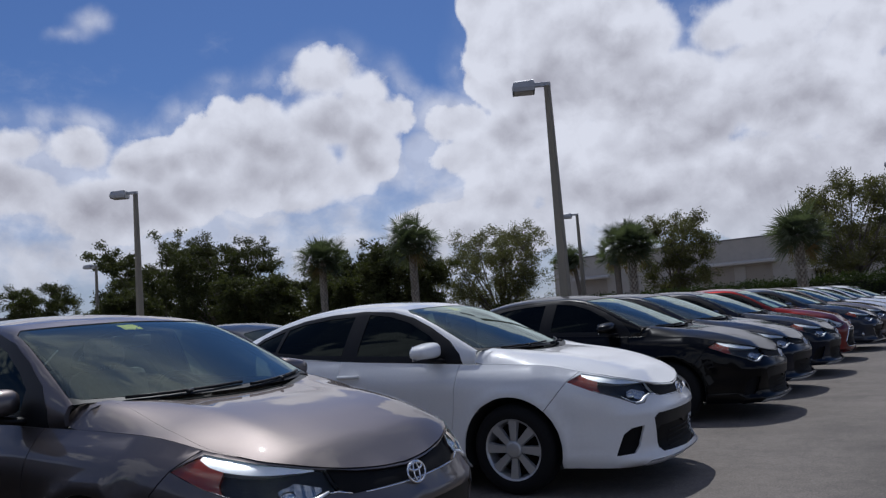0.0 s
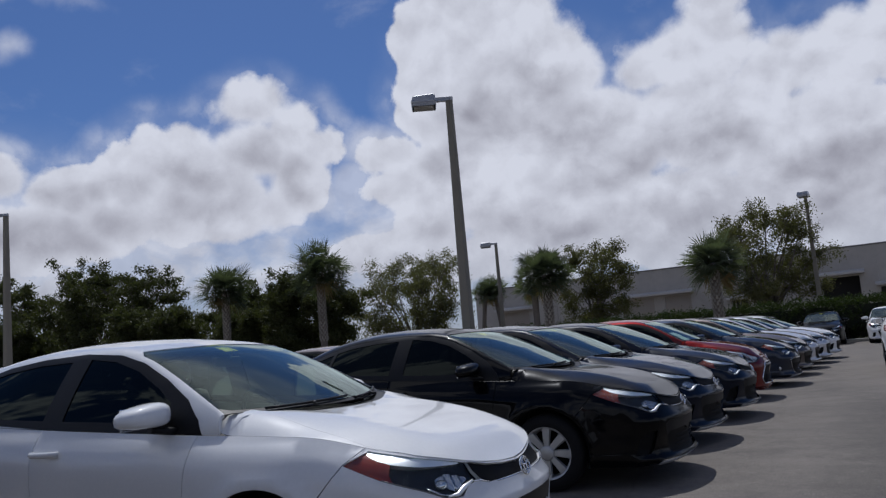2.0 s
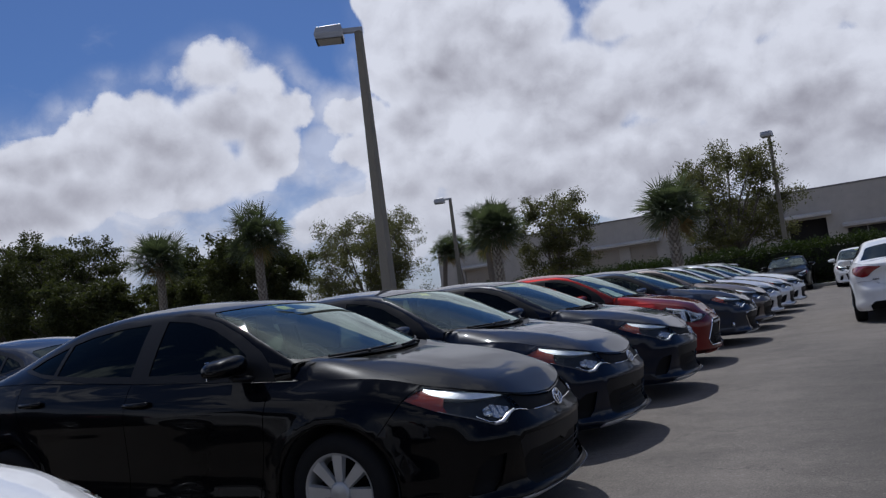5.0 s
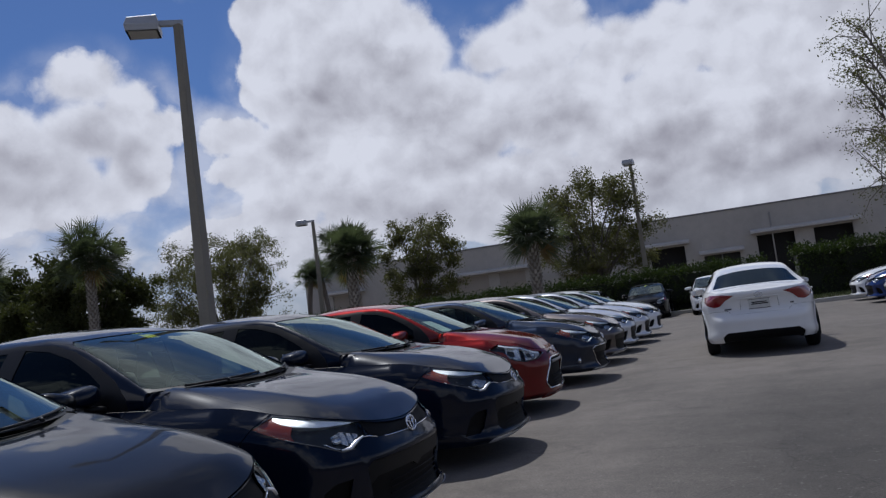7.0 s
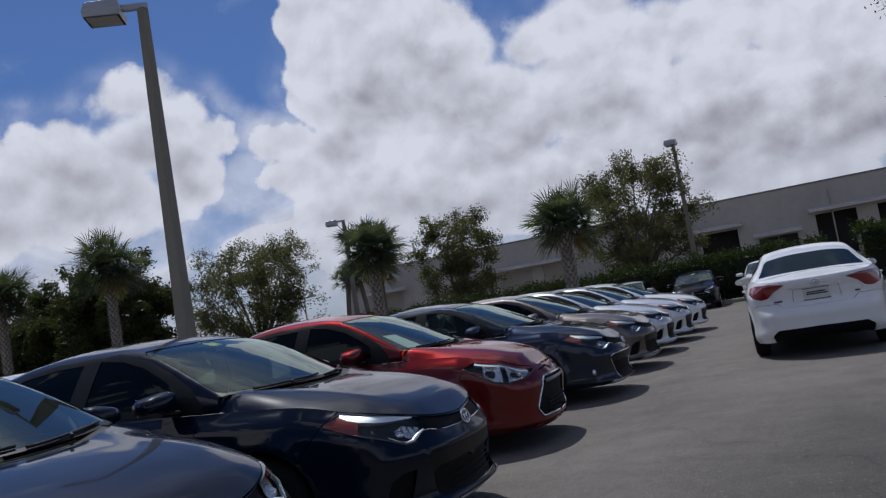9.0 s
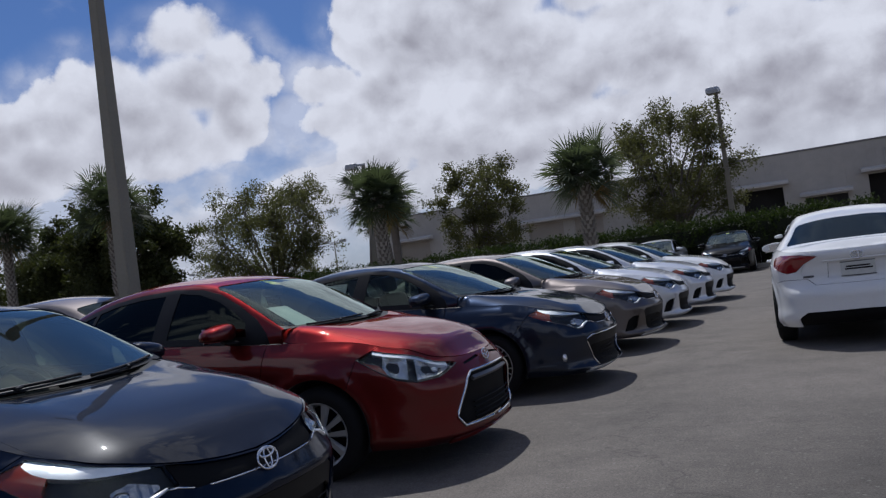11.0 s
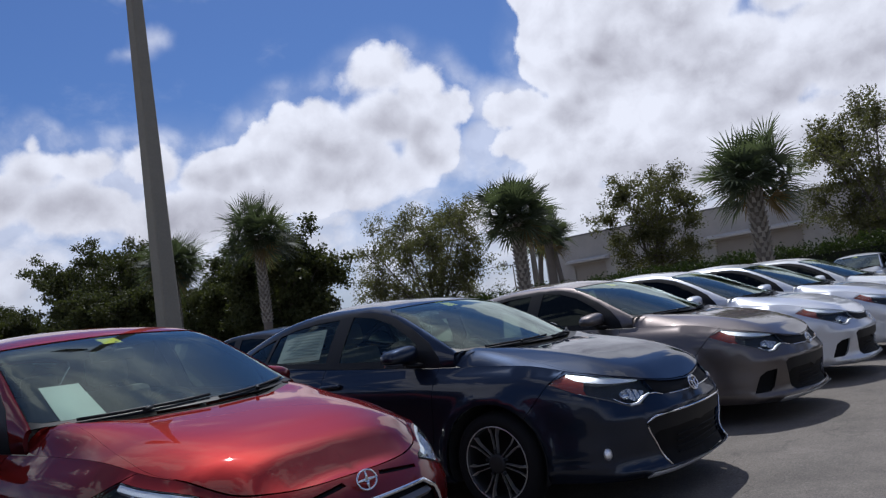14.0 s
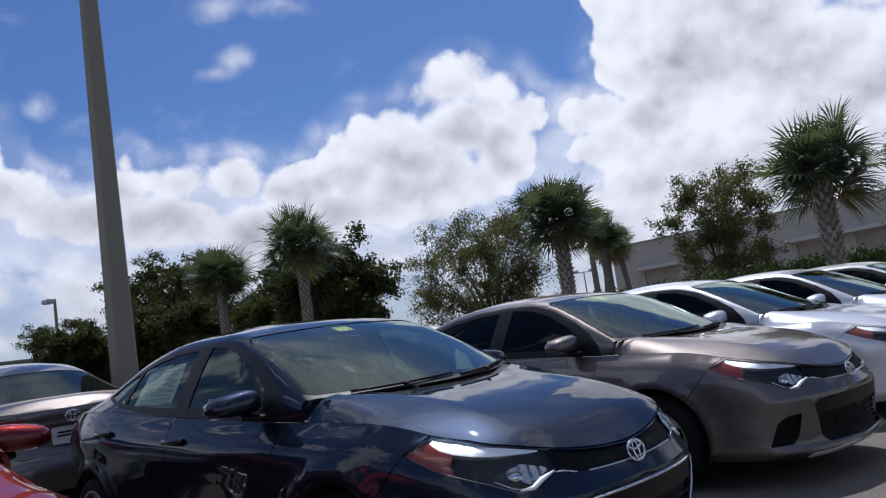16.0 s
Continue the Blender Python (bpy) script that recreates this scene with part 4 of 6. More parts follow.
def skin(name, co, tris, lift, halves=(1,), gap=0.0024, flange=0.018, push=0.0):
    """A panel: triangles of a flat cut, lifted onto a surface, with its rim drawn in and turned inwards."""
    used = np.unique(tris)
    index = np.full(len(co), -1)
    index[used] = np.arange(len(used))
    flat, t = co[used], index[tris]
    p = lift(flat)
    e = 2e-3
    du = lift(flat + (e, 0)) - lift(flat - (e, 0))
    dv = lift(flat + (0, e)) - lift(flat - (0, e))
    n = np.cross(du, dv)
    n /= np.linalg.norm(n, axis=1)[:, None] + 1e-12
    verts, norms, faces = [], [], []
    for side in halves:
        P, N, T = p.copy(), n.copy(), t.copy()
        flip = np.sum(N * np.c_[P[:, 0] * 0 + 0.02 * np.sign(P[:, 0] + 2.3), P[:, 1] + 1e-3, np.full(len(P), 0.15)]) < 0
        if flip:
            N, T = -N, T[:, ::-1]
        edge = {}
        for a, b, c in T:
            for i, j in ((a, b), (b, c), (c, a)):
                edge[(i, j)] = 1
        rim = [(i, j) for (i, j) in edge if (j, i) not in edge]
        if len(halves) == 2:
            rim = [(i, j) for i, j in rim if abs(P[i, 1]) > 1e-4 or abs(P[j, 1]) > 1e-4]
        if gap:
            move = np.zeros_like(P)
            for i, j in rim:
                d = np.cross(N[i], P[j] - P[i])
                d /= np.linalg.norm(d) + 1e-12
                move[i] += d
                move[j] += d
            ln = np.linalg.norm(move, axis=1)[:, None]
            move = np.where(ln > 1e-6, move / np.maximum(ln, 1e-6), 0) * gap
            if len(halves) == 2:
                move[abs(P[:, 1]) < 1e-4, 1] = 0
            P = P + move
        P = P + N * push
        if side < 0:
            P, N, T = P * (1, -1, 1), N * (1, -1, 1), T[:, ::-1]
            rim = [(j, i) for i, j in rim]
        base = len(verts)
        verts += list(P)
        norms += list(N)
        faces += [tuple(f + base) for f in T]
        if flange:
            ids = sorted({i for r in rim for i in r})
            low = {i: len(verts) + k for k, i in enumerate(ids)}
            top = {i: len(verts) + len(ids) + k for k, i in enumerate(ids)}
            verts += [P[i] - N[i] * flange for i in ids] + [P[i] for i in ids]
            norms += [(0, 0, 0)] * (2 * len(ids))
            faces += [(top[j], top[i], low[i], low[j]) for i, j in rim]
    me = bpy.data.meshes.new(name)
    me.from_pydata([tuple(v) for v in verts], [], [tuple(int(i) for i in f) for f in faces])
    me.polygons.foreach_set("use_smooth", [True] * len(me.polygons))
    me.update()
    full = [tuple(v) for v in norms]
    auto = [tuple(v.normal) for v in me.vertices]
    me.normals_split_custom_set_from_vertices([a if n == (0, 0, 0) or abs(n[0]) + abs(n[1]) + abs(n[2]) < 1e-6 else n for n, a in zip(full, auto)])
    return me


class Shape:
    """The surfaces of a saloon car: nose at x = 0, tail at x = -length, z up."""

    def __init__(self, sx=1.0, sy=1.0, sz=1.0, top_front=None, nose=None, hood=None, rib=0.007):
        self.sx, self.sy, self.sz = sx, sy, sz
        self.climb, self.rib = 0.062, rib
        plan = [(0, 0), (-0.012, 0.22), (-0.05, 0.42), (-0.125, 0.58), (-0.25, 0.71), (-0.43, 0.795), (-0.68, 0.85),
                (-0.95, 0.875), (-1.5, 0.885), (-2.3, 0.888), (-3.1, 0.885), (-3.65, 0.872), (-4.05, 0.83), (-4.33, 0.75),
                (-4.52, 0.60), (-4.61, 0.36), (-4.64, 0)]
        plan = [(x * sx, y * sy) for x, y in plan]
        d = np.r_[0, np.cumsum([math.dist(a, b) for a, b in zip(plan, plan[1:])])]
        self.cx, self.cy = curve(list(zip(d, [p[0] for p in plan])), True), curve(list(zip(d, [p[1] for p in plan])))
        self.length = L = d[-1]
        us = np.linspace(0, L, 1500)
        xs, ys = self.cx(us), self.cy(us)
        self.ux = lambda x: float(np.interp(-x, -xs, us))
        half = len(us) // 3
        self.uf = lambda y: float(np.interp(y, ys[:half], us[:half]))
        self.ur = lambda y: float(np.interp(y, ys[::-1][:half], us[::-1][:half]))
        front = top_front or [(0.0, 0.676), (0.20, 0.689), (0.36, 0.710), (0.58, 0.752)]
        keys = [(self.uf(y), z) for y, z in front]
        side = [(-0.26, 0.785), (-0.46, 0.825), (-0.7, 0.878), (-1.0, 0.903), (-1.3, 0.916), (-1.7, 0.941), (-2.3, 0.973),
                (-2.9, 1.01), (-3.4, 1.045), (-3.8, 1.055), (-4.15, 1.04), (-4.38, 1.02)]
        keys += [(self.ux(x * sx), z * sz) for x, z in side] + [(self.ur(0.5), 1.01 * sz), (L, 1.0 * sz)]
        self.top = curve(keys)
        self.bottom = curve([(0, 0.175), (self.ux(-0.3), 0.175), (self.ux(-0.6), 0.185), (self.ux(-2), 0.175), (self.ux(-4), 0.2), (L, 0.24)])
        self.side = curve([(0, 0.055), (0.05, 0.02), (0.14, 0.004), (0.22, 0.013), (0.45, 0.014), (0.62, 0.006), (0.76, 0.0), (0.82, 0.007), (0.9, 0.034), (0.96, 0.06), (1, 0.085)])
        self.fender = curve([(0, 0.055), (0.05, 0.02), (0.2, 0.006), (0.45, 0.006), (0.66, 0.0), (0.8, 0.012), (0.9, 0.045), (0.96, 0.085), (1, 0.135)])
        self.nose = curve(nose or [(0.17, 0.06), (0.195, 0.0), (0.23, 0.0), (0.26, 0.02), (0.4, 0.012), (0.5, 0.0), (0.545, 0.0), (0.6, 0.035), (0.645, 0.055), (0.69, 0.09), (0.75, 0.11)])
        self.tail = curve([(0.2, 0.09), (0.3, 0.02), (0.45, 0.0), (0.62, 0.015), (0.66, 0.05), (0.85, 0.065), (0.97, 0.02), (1.05, 0.06)])
        w = self.wrap(np.c_[us, self.top(us)])
        k = np.argmax(w[:, 1])
        self.ye = lambda x: np.interp(-np.asarray(x), -w[:, 0], w[:, 1])
        self.ze = lambda x: np.interp(-np.asarray(x), -w[:, 0], w[:, 2])
        self.rim = w
        h = hood or [(0.0, 0.645), (-0.08, 0.692), (-0.2, 0.780), (-0.4, 0.865), (-0.7, 0.938), (-1.05, 0.985), (-1.4, 1.015)]
        self.hood = curve([(x * sx, z) for x, z in h])
        self.deck = curve([(x * sx, z * sz) for x, z in [(-3.7, 1.06), (-4.05, 1.080), (-4.3, 1.092), (-4.47, 1.083), (-4.56, 1.05), (-4.64, 0.985)]])
        S = lambda pts, k: curve([((x - 0.10) * sx, v * k) for x, v in pts])
        self.yr = S([(-1.2, 0.735), (-1.4, 0.70), (-1.6, 0.66), (-1.8, 0.62), (-2.0, 0.59), (-2.4, 0.572), (-2.8, 0.568), (-3.2, 0.57), (-3.5, 0.585), (-3.75, 0.61), (-4.05, 0.66)], sy)
        self.zr = S([(-1.2, 1.020), (-1.4, 1.130), (-1.6, 1.240), (-1.8, 1.332), (-2.0, 1.382), (-2.4, 1.398), (-2.8, 1.388), (-3.2, 1.325), (-3.5, 1.235), (-3.75, 1.145), (-4.05, 1.05)], sz)
        self.zc = S([(-1.2, 1.005), (-1.4, 1.120), (-1.6, 1.232), (-1.8, 1.335), (-2.0, 1.405), (-2.2, 1.438), (-2.45, 1.455), (-2.8, 1.447), (-3.1, 1.41), (-3.35, 1.352), (-3.6, 1.255), (-4.05, 1.075)], sz)
        self.bow = S([(-1.2, 0.27), (-1.5, 0.19), (-1.85, 0.10), (-2.2, 0.04), (-2.6, 0.0), (-3.3, -0.05), (-4.05, -0.1)], sx)

    def wrap(self, uz):
        """The belt round the car: u from the nose's middle along the side to the tail's middle, z its height."""
        u, z = np.clip(uz[:, 0], -0.3, self.length + 0.3), uz[:, 1]
        s = np.sign(u) * (u < 0) + (u >= 0)
        a = np.where(u > self.length, 2 * self.length - u, abs(u))
        s = np.where(u > self.length, -1, s)
        e = 1e-3
        tx = self.cx(np.minimum(a + e, self.length)) - self.cx(np.maximum(a - e, 0))
        ty = self.cy(np.minimum(a + e, self.length)) - self.cy(np.maximum(a - e, 0))
        n = np.hypot(tx, ty) + 1e-12
        nx, ny = ty / n, -tx / n
        x, y = self.cx(a), self.cy(a)
        t = np.clip((z - self.bottom(a)) / (self.top(a) - self.bottom(a)), -0.1, 1.1)
        k = smooth(-1.6 * self.sx, -1.2 * self.sx, x)
        side = self.side(t) * (1 - k) + self.fender(t) * k
        f, r = smooth(0.35, 0.9, nx), smooth(0.35, 0.9, -nx)
        for axle in (-1.0, -3.7):
            side = side - 0.017 * np.exp(-((np.hypot(x - axle * self.sx, z - 0.315) - 0.385) / 0.05) ** 2) * smooth(0.9, 0.7, z)
        inset = side * (1 - f - r) + f * self.nose(z) + r * self.tail(z / self.sz)
        return np.c_[x - inset * nx, s * (y - inset * ny), z]

    def lid(self, xy, crown, power=2.6):
        x, y = xy[:, 0], xy[:, 1]
        e, k = self.ze(x), np.clip(abs(y) / np.maximum(self.ye(x), 1e-3), 0, 1.05)
        ends = np.minimum(self.rim[0, 0] - x, x - self.rim[-1, 0])
        c = e + np.maximum(crown(x) - e, 0.004) * smooth(-0.01, 0.16, ends)
        return np.c_[x, y, c + (e - c) * k**power]

    def bonnet(self, xy):
        p = self.lid(xy, self.hood, 4.2)
        rib = np.exp(-((abs(xy[:, 1]) - 0.46 * self.sy - 0.05 * (xy[:, 0] + 0.6)) / 0.09) ** 2) * smooth(-0.15, -0.5, xy[:, 0])
        # the shoulders climb towards the windscreen's corners
        k = abs(xy[:, 1]) / np.maximum(self.ye(xy[:, 0]), 1e-3)
        climb = smooth(-0.75 * self.sx, -1.27 * self.sx, xy[:, 0]) * smooth(0.45, 0.90, k) * (1 - np.clip((k - 0.90) / 0.10, 0, 1) ** 2)
        p[:, 2] += self.rib * rib + self.climb * climb
        return p

    def boot(self, xy):
        return self.lid(xy, self.deck)

    def house(self, pv):
        """The glass house: p along the car, v from the roof's middle (0) over the rail (0.6) to the belt (1)."""
        p, total = np.clip(pv[:, 0], -4.15 * self.sx, -1.3 * self.sx), 0
        for d, wt in ((-0.05, 1), (-0.025, 2), (0, 2), (0.025, 2), (0.05, 1)):
            v = pv[:, 1] + d * np.clip((1.0 - abs(pv[:, 1])) / 0.1, 0, 1)
            s, a = np.where(v < 0, -1, 1), abs(v)
            r, b = np.clip(a / 0.6, 0, 1), np.clip((a - 0.6) / 0.4, 0, 1.02)
            yr, zr, zc = self.yr(p), self.zr(p), self.zc(p)
            yb, zb = self.ye(p), self.ze(p)
            y = yr * r + (yb - yr) * b + 0.018 * 4 * b * (1 - b)
            z = zc + (zr - zc) * r**2.3 + (zb - zr) * b
            total = total + np.c_[p + self.bow(p) * (1 - r**2), s * y, z] * wt / 8
        return total

    def v_of(self, p, z):
        vs = np.linspace(0.55, 1.0, 120)
        zs = self.house(np.c_[np.full(120, p), vs])[:, 2]
        return float(np.interp(-z, -zs, vs))


def wheel(parent, style, x, y, out):
    """A wheel at the axle's end (x, y); out is 1 or -1, the side to which its face looks."""
    hub = thing("wheel", "", "")
    hub.parent = parent
    hub.location = (x, y, 0.315)
    if out > 0:
        hub.rotation_euler = (0, 0, math.pi)
    key = ("wheel", style)
    if key not in CACHE:
        made = {}
        R = 0.232 if style == "sport" else 0.216
        bm = bmesh.new()
        prof = [(R - 0.006, 0.085), (R + 0.012, 0.098), (R + 0.045, 0.103), (0.292, 0.092), (0.309, 0.075), (0.3145, 0.045), (0.315, 0.0), (0.3145, -0.045), (0.309, -0.075), (0.292, -0.092), (R + 0.02, -0.1), (R - 0.006, -0.085)]
        made["tyre"] = (spun(bm, [(r, -h) for r, h in prof], 48), RUBBER)
        bm = bmesh.new()
        spun(bm, [(r, h) for r, h in [(R - 0.001, -0.094), (R - 0.012, -0.09), (R - 0.02, -0.075), (R - 0.028, -0.03), (R - 0.03, 0.06)]], 40)
        made["rim"] = (bm, DARK if style == "sport" else ALLOY)
        if style == "sport":
            bm = bmesh.new()
            spun(bm, [(R - 0.001, -0.0945), (R - 0.004, -0.097), (R - 0.008, -0.0935)], 40)
            made["rim_edge"] = (bm, ALLOY_DARK)
        bm = bmesh.new()
        spun(bm, [(R - 0.03, 0.02), (0.09, 0.03), (0.05, 0.02), (0.001, 0.02)], 32)
        made["brake_disc"] = (bm, BLACK)
        bm = bmesh.new()
        n = {"cover": 8, "sport": 7, "twin": 5}[style]
        for k in range(n):
            a = math.tau * k / n
            m = Matrix.Rotation(a, 4, "Y")
            if style == "cover":
                v = [(-0.021, 0.045), (0.019, 0.045), (0.040, R - 0.012), (-0.024, R - 0.012)]
                blades = [v]
            elif style == "sport":
                blades = [[(0.008, 0.045), (0.011, 0.045), (0.018, 0.17), (0.0145, 0.17)], [(-0.011, 0.045), (-0.008, 0.045), (-0.0145, 0.17), (-0.018, 0.17)], [(0.0145, 0.17), (0.018, 0.17), (0.038, R - 0.006), (0.028, R - 0.006)], [(-0.018, 0.17), (-0.0145, 0.17), (-0.028, R - 0.006), (-0.038, R - 0.006)]]
            else:
                blades = [[(-0.026, 0.04), (-0.003, 0.04), (-0.034, R - 0.012), (-0.074, R - 0.012)], [(0.003, 0.04), (0.026, 0.04), (0.074, R - 0.012), (0.034, R - 0.012)]]
            for v in blades:
                top = [bm.verts.new(m @ Vector((p, -0.088 + 0.012 * (1 - q / R), q))) for p, q in v]
                low = [bm.verts.new(m @ Vector((p * 1.25, -0.060, q))) for p, q in v]
                bm.faces.new(top)
                for i in range(4):
                    bm.faces.new((top[i], low[i], low[(i + 1) % 4], top[(i + 1) % 4]))
        bmesh.ops.recalc_face_normals(bm, faces=bm.faces)
        made["spokes"] = (bm, ALLOY_DARK if style == "sport" else ALLOY)
        bm = bmesh.new()
        spun(bm, [(0.062, -0.07), (0.060, -0.088), (0.045, -0.094), (0.001, -0.096)], 24)
        made["hub_cap"] = (bm, DARK if style == "sport" else ALLOY)
        bm = bmesh.new()
        bm.free()
        if style != "cover":
            for k in range(5):
                c = Matrix.Rotation(math.tau * k / 5, 4, "Y") @ Vector((0, -0.086, 0.075))
                made["wheel_nut" + "_" * k] = (spun(bmesh.new(), [(0.011, 0.012), (0.011, -0.004), (0.001, -0.006)], 6, Matrix.Translation(c)), DARK)
        CACHE[key] = {}
        for n, (b, mt) in made.items():
            me = bpy.data.meshes.new(n)
            b.to_mesh(me)
            b.free()
            CACHE[key][n] = (me, mt)
    for n, (me, mt) in CACHE[key].items():
        part(n.strip("_"), me, mt, hub)


def emblem(parent, p, n, size, style, material):
    """A badge of rings at p, facing along n."""
    m = Matrix.Translation(p) @ Vector(n).to_track_quat("Z", "Y").to_matrix().to_4x4()
    bm = bmesh.new()
    ring = lambda a, b, cy=0.0, k=24: [m @ Vector((a * math.cos(math.tau * i / k), cy + b * math.sin(math.tau * i / k), 0.006)) for i in range(k)]
    sweep(bm, ring(size, size * 0.72), size * 0.085, 6, True)
    if style == "rings":
        sweep(bm, ring(size * 0.32, size * 0.66), size * 0.07, 6, True)
        sweep(bm, ring(size * 0.72, size * 0.27, size * 0.36), size * 0.09, 6, True)
    else:
        for a, b in ((-size, 0), (size, 0), (0, -size * 0.7), (0, size * 0.7)):
            sweep(bm, [m @ Vector((0, 0, 0.006)), m @ Vector((a, b, 0.006))], [size * 0.17, size * 0.07], 6)
    part("emblem", bm, material, parent, "chrome badge of plain rings")


CACHE = {}


def saloon(trim, S, paint, glass_side, label, group, interior=None):
    """A four-door saloon car with its parts."""
    sx, sy, sz = S.sx, S.sy, S.sz
    red = trim == "hatch"
    root = thing("car", label, "car", group)
    ux, uf, ur, L = (lambda x: S.ux(x * sx)), (lambda y: S.uf(y * sy)), (lambda y: S.ur(y * sy)), S.length
    ax_f, ax_r = -1.0 * sx, -3.70 * sx
    ring = lambda x, r: [(S.ux(x) + r * math.cos(a), 0.315 + r * math.sin(a)) for a in np.linspace(0, math.tau, 40, endpoint=False)]
    top = lambda u, d=0.010: float(S.top(u)) - d
    regions = [("hole", ring(ax_f, 0.368)), ("hole", ring(ax_r, 0.365))]
    if not red:
        # head lamp: a thin bright strip above, an amber corner, a dark main part
        outer = (ux(-0.575), 0.772)
        edge = [(u, top(u)) for u in np.linspace(uf(0.45), ux(-0.47), 9)]
        below = [(ux(-0.40), 0.700), (uf(0.70), 0.640), (uf(0.610), 0.590), (uf(0.545), 0.594), (uf(0.50), 0.632), (uf(0.42), 0.645)]
        lamp = edge + [outer] + below
        strip = [(u, top(u)) for u in np.linspace(uf(0.50), ux(-0.475), 10)] + [(u, top(u, 0.010 + 0.034 * k)) for u, k in zip(np.linspace(ux(-0.475), uf(0.50), 10), (0.35, 0.8, 1, 1, 1, 0.95, 0.8, 0.6, 0.4, 0.12))]
        amber = [(ux(-0.31), 0.60), (ux(-0.37), 0.72), (ux(-0.36), 0.79), (ux(-0.47), 0.84), (ux(-0.62), 0.80), (ux(-0.6), 0.70)]
        mouth = [(0, 0.512), (uf(0.46), 0.512), (uf(0.50), 0.485), (uf(0.455), 0.28), (uf(0.42), 0.250), (0, 0.238)]
        if trim == "sport":
            mouth = [(0, 0.520), (uf(0.50), 0.515), (uf(0.555), 0.490), (uf(0.54), 0.43), (uf(0.43), 0.225), (0, 0.215)]
        upper = [(0, 0.614), (uf(0.36), 0.622), (uf(0.42), 0.645), (uf(0.45), top(uf(0.45), 0.006)), (uf(0.3), top(uf(0.3))), (uf(0.15), top(uf(0.15))), (0, 0.666)]
        fog = [(uf(0.735), 0.265), (uf(0.70), 0.40), (uf(0.66), 0.435), (uf(0.585), 0.445), (uf(0.615), 0.31), (uf(0.65), 0.27)]
    else:
        outer = (ux(-0.66), 0.785)
        edge = [(u, top(u, 0.03)) for u in np.linspace(uf(0.44), ux(-0.55), 9)]
        lamp = edge + [outer, (ux(-0.54), 0.715), (ux(-0.38), 0.630), (uf(0.72), 0.602), (uf(0.60), 0.612), (uf(0.42), 0.672)]
        strip = [(u, top(u, 0.032)) for u in np.linspace(uf(0.5), ux(-0.55), 8)] + [(u, top(u, 0.050)) for u in np.linspace(ux(-0.55), uf(0.5), 8)]
        amber = [(ux(-0.41), 0.62), (ux(-0.46), 0.70), (ux(-0.50), 0.735), (ux(-0.62), 0.765), (ux(-0.56), 0.66)]
        mouth = [(0, 0.600), (uf(0.33), 0.598), (uf(0.40), 0.560), (uf(0.52), 0.33), (uf(0.46), 0.262), (0, 0.250)]
        upper = [(uf(0.10), 0.672), (uf(0.34), 0.650), (uf(0.345), 0.660), (uf(0.11), 0.684)]
        fog = None
    regions += [("strip", strip), ("lamp", lamp), ("mouth", mouth), ("upper", upper)]
    if fog and trim != "sport":
        regions.append(("fog", fog))
    regions.append(("lip", [(-0.01, 0.1), (uf(0.60), 0.1), (uf(0.56), 0.21), (-0.01, 0.212)]))
    regions.append(("front_bumper", [(-0.01, 0.1), (ux(-0.66), 0.1), (ux(-0.66), 0.33), (ux(-0.76), 0.56), outer, (ux(-0.40), 0.90), (-0.01, 0.9)]))
    regions.append(("sill", [(ux(-1.36), 0.1), (ux(-3.35), 0.1), (ux(-3.35), 0.235), (ux(-1.36), 0.235)]))
    regions.append(("door", [(ux(-1.41), 1.3), (ux(-1.42), 0.85), (ux(-1.45), 0.6), (ux(-1.52), 0.235), (ux(-2.52), 0.235), (ux(-2.52), 0.7), (ux(-2.49), 1.3)]))
    regions.append(("rear_door", [(ux(-2.49), 1.3), (ux(-2.52), 0.7), (ux(-2.52), 0.235), (ux(-3.21), 0.235), (ux(-3.29), 0.36), (ux(-3.33), 0.56), (ux(-3.49), 0.74), (ux(-3.55), 0.9), (ux(-3.53), 1.3)]))
    regions.append(("tail_lamp", [(ur(0.37), 0.950), (ur(0.55), 0.982), (ux(-4.30), 0.985), (ux(-4.10), 0.955), (ux(-4.18), 0.86), (ux(-4.42), 0.79), (ur(0.62), 0.805), (ur(0.52), 0.880)]))
    regions.append(("plate_recess", [(ur(0.30), 0.72), (ur(0.28), 0.875), (L + 0.01, 0.885), (L + 0.01, 0.71)]))
    regions.append(("boot_face", [(L + 0.01, 0.655), (ur(0.42), 0.655), (ur(0.58), 0.78), (ur(0.52), 0.880), (ur(0.37), 0.950), (ur(0.42), 0.975), (ur(0.44), 1.2), (L + 0.01, 1.2)]))
    regions.append(("diffuser", [(ur(0.66), 0.1), (ur(0.62), 0.30), (ur(0.52), 0.375), (L + 0.01, 0.385), (L + 0.01, 0.1)]))
    regions.append(("rear_bumper", [(ux(-4.0), 0.1), (ux(-4.0), 0.5), (ux(-4.13), 0.68), (ux(-4.38), 0.72), (ur(0.50), 0.72), (ur(0.42), 0.655), (L + 0.01, 0.655), (L + 0.01, 0.1)]))
    regions.append(("rest", amber))
    us = np.linspace(0, L, 130)
    outline = [(u, float(S.bottom(u))) for u in us] + [(u, float(S.top(u))) for u in us[::-1]]
    co, cut = patches(outline, regions, 0.045, "rest")
    cut.pop("hole", None)
    corner = inside(amber, co[cut["lamp"]].mean(1))
    cut["amber"], cut["lamp"] = cut["lamp"][corner], cut["lamp"][~corner]
    front = co[cut["rest"]].mean(1)[:, 0] < ux(-2.4)
    cut["fender"], cut["rear_fender"] = cut["rest"][front], cut["rest"][~front]
    W = S.wrap
    both = (1, -1)
    part("front_bumper", skin("front_bumper", co, cut["front_bumper"], W, both), paint, root)
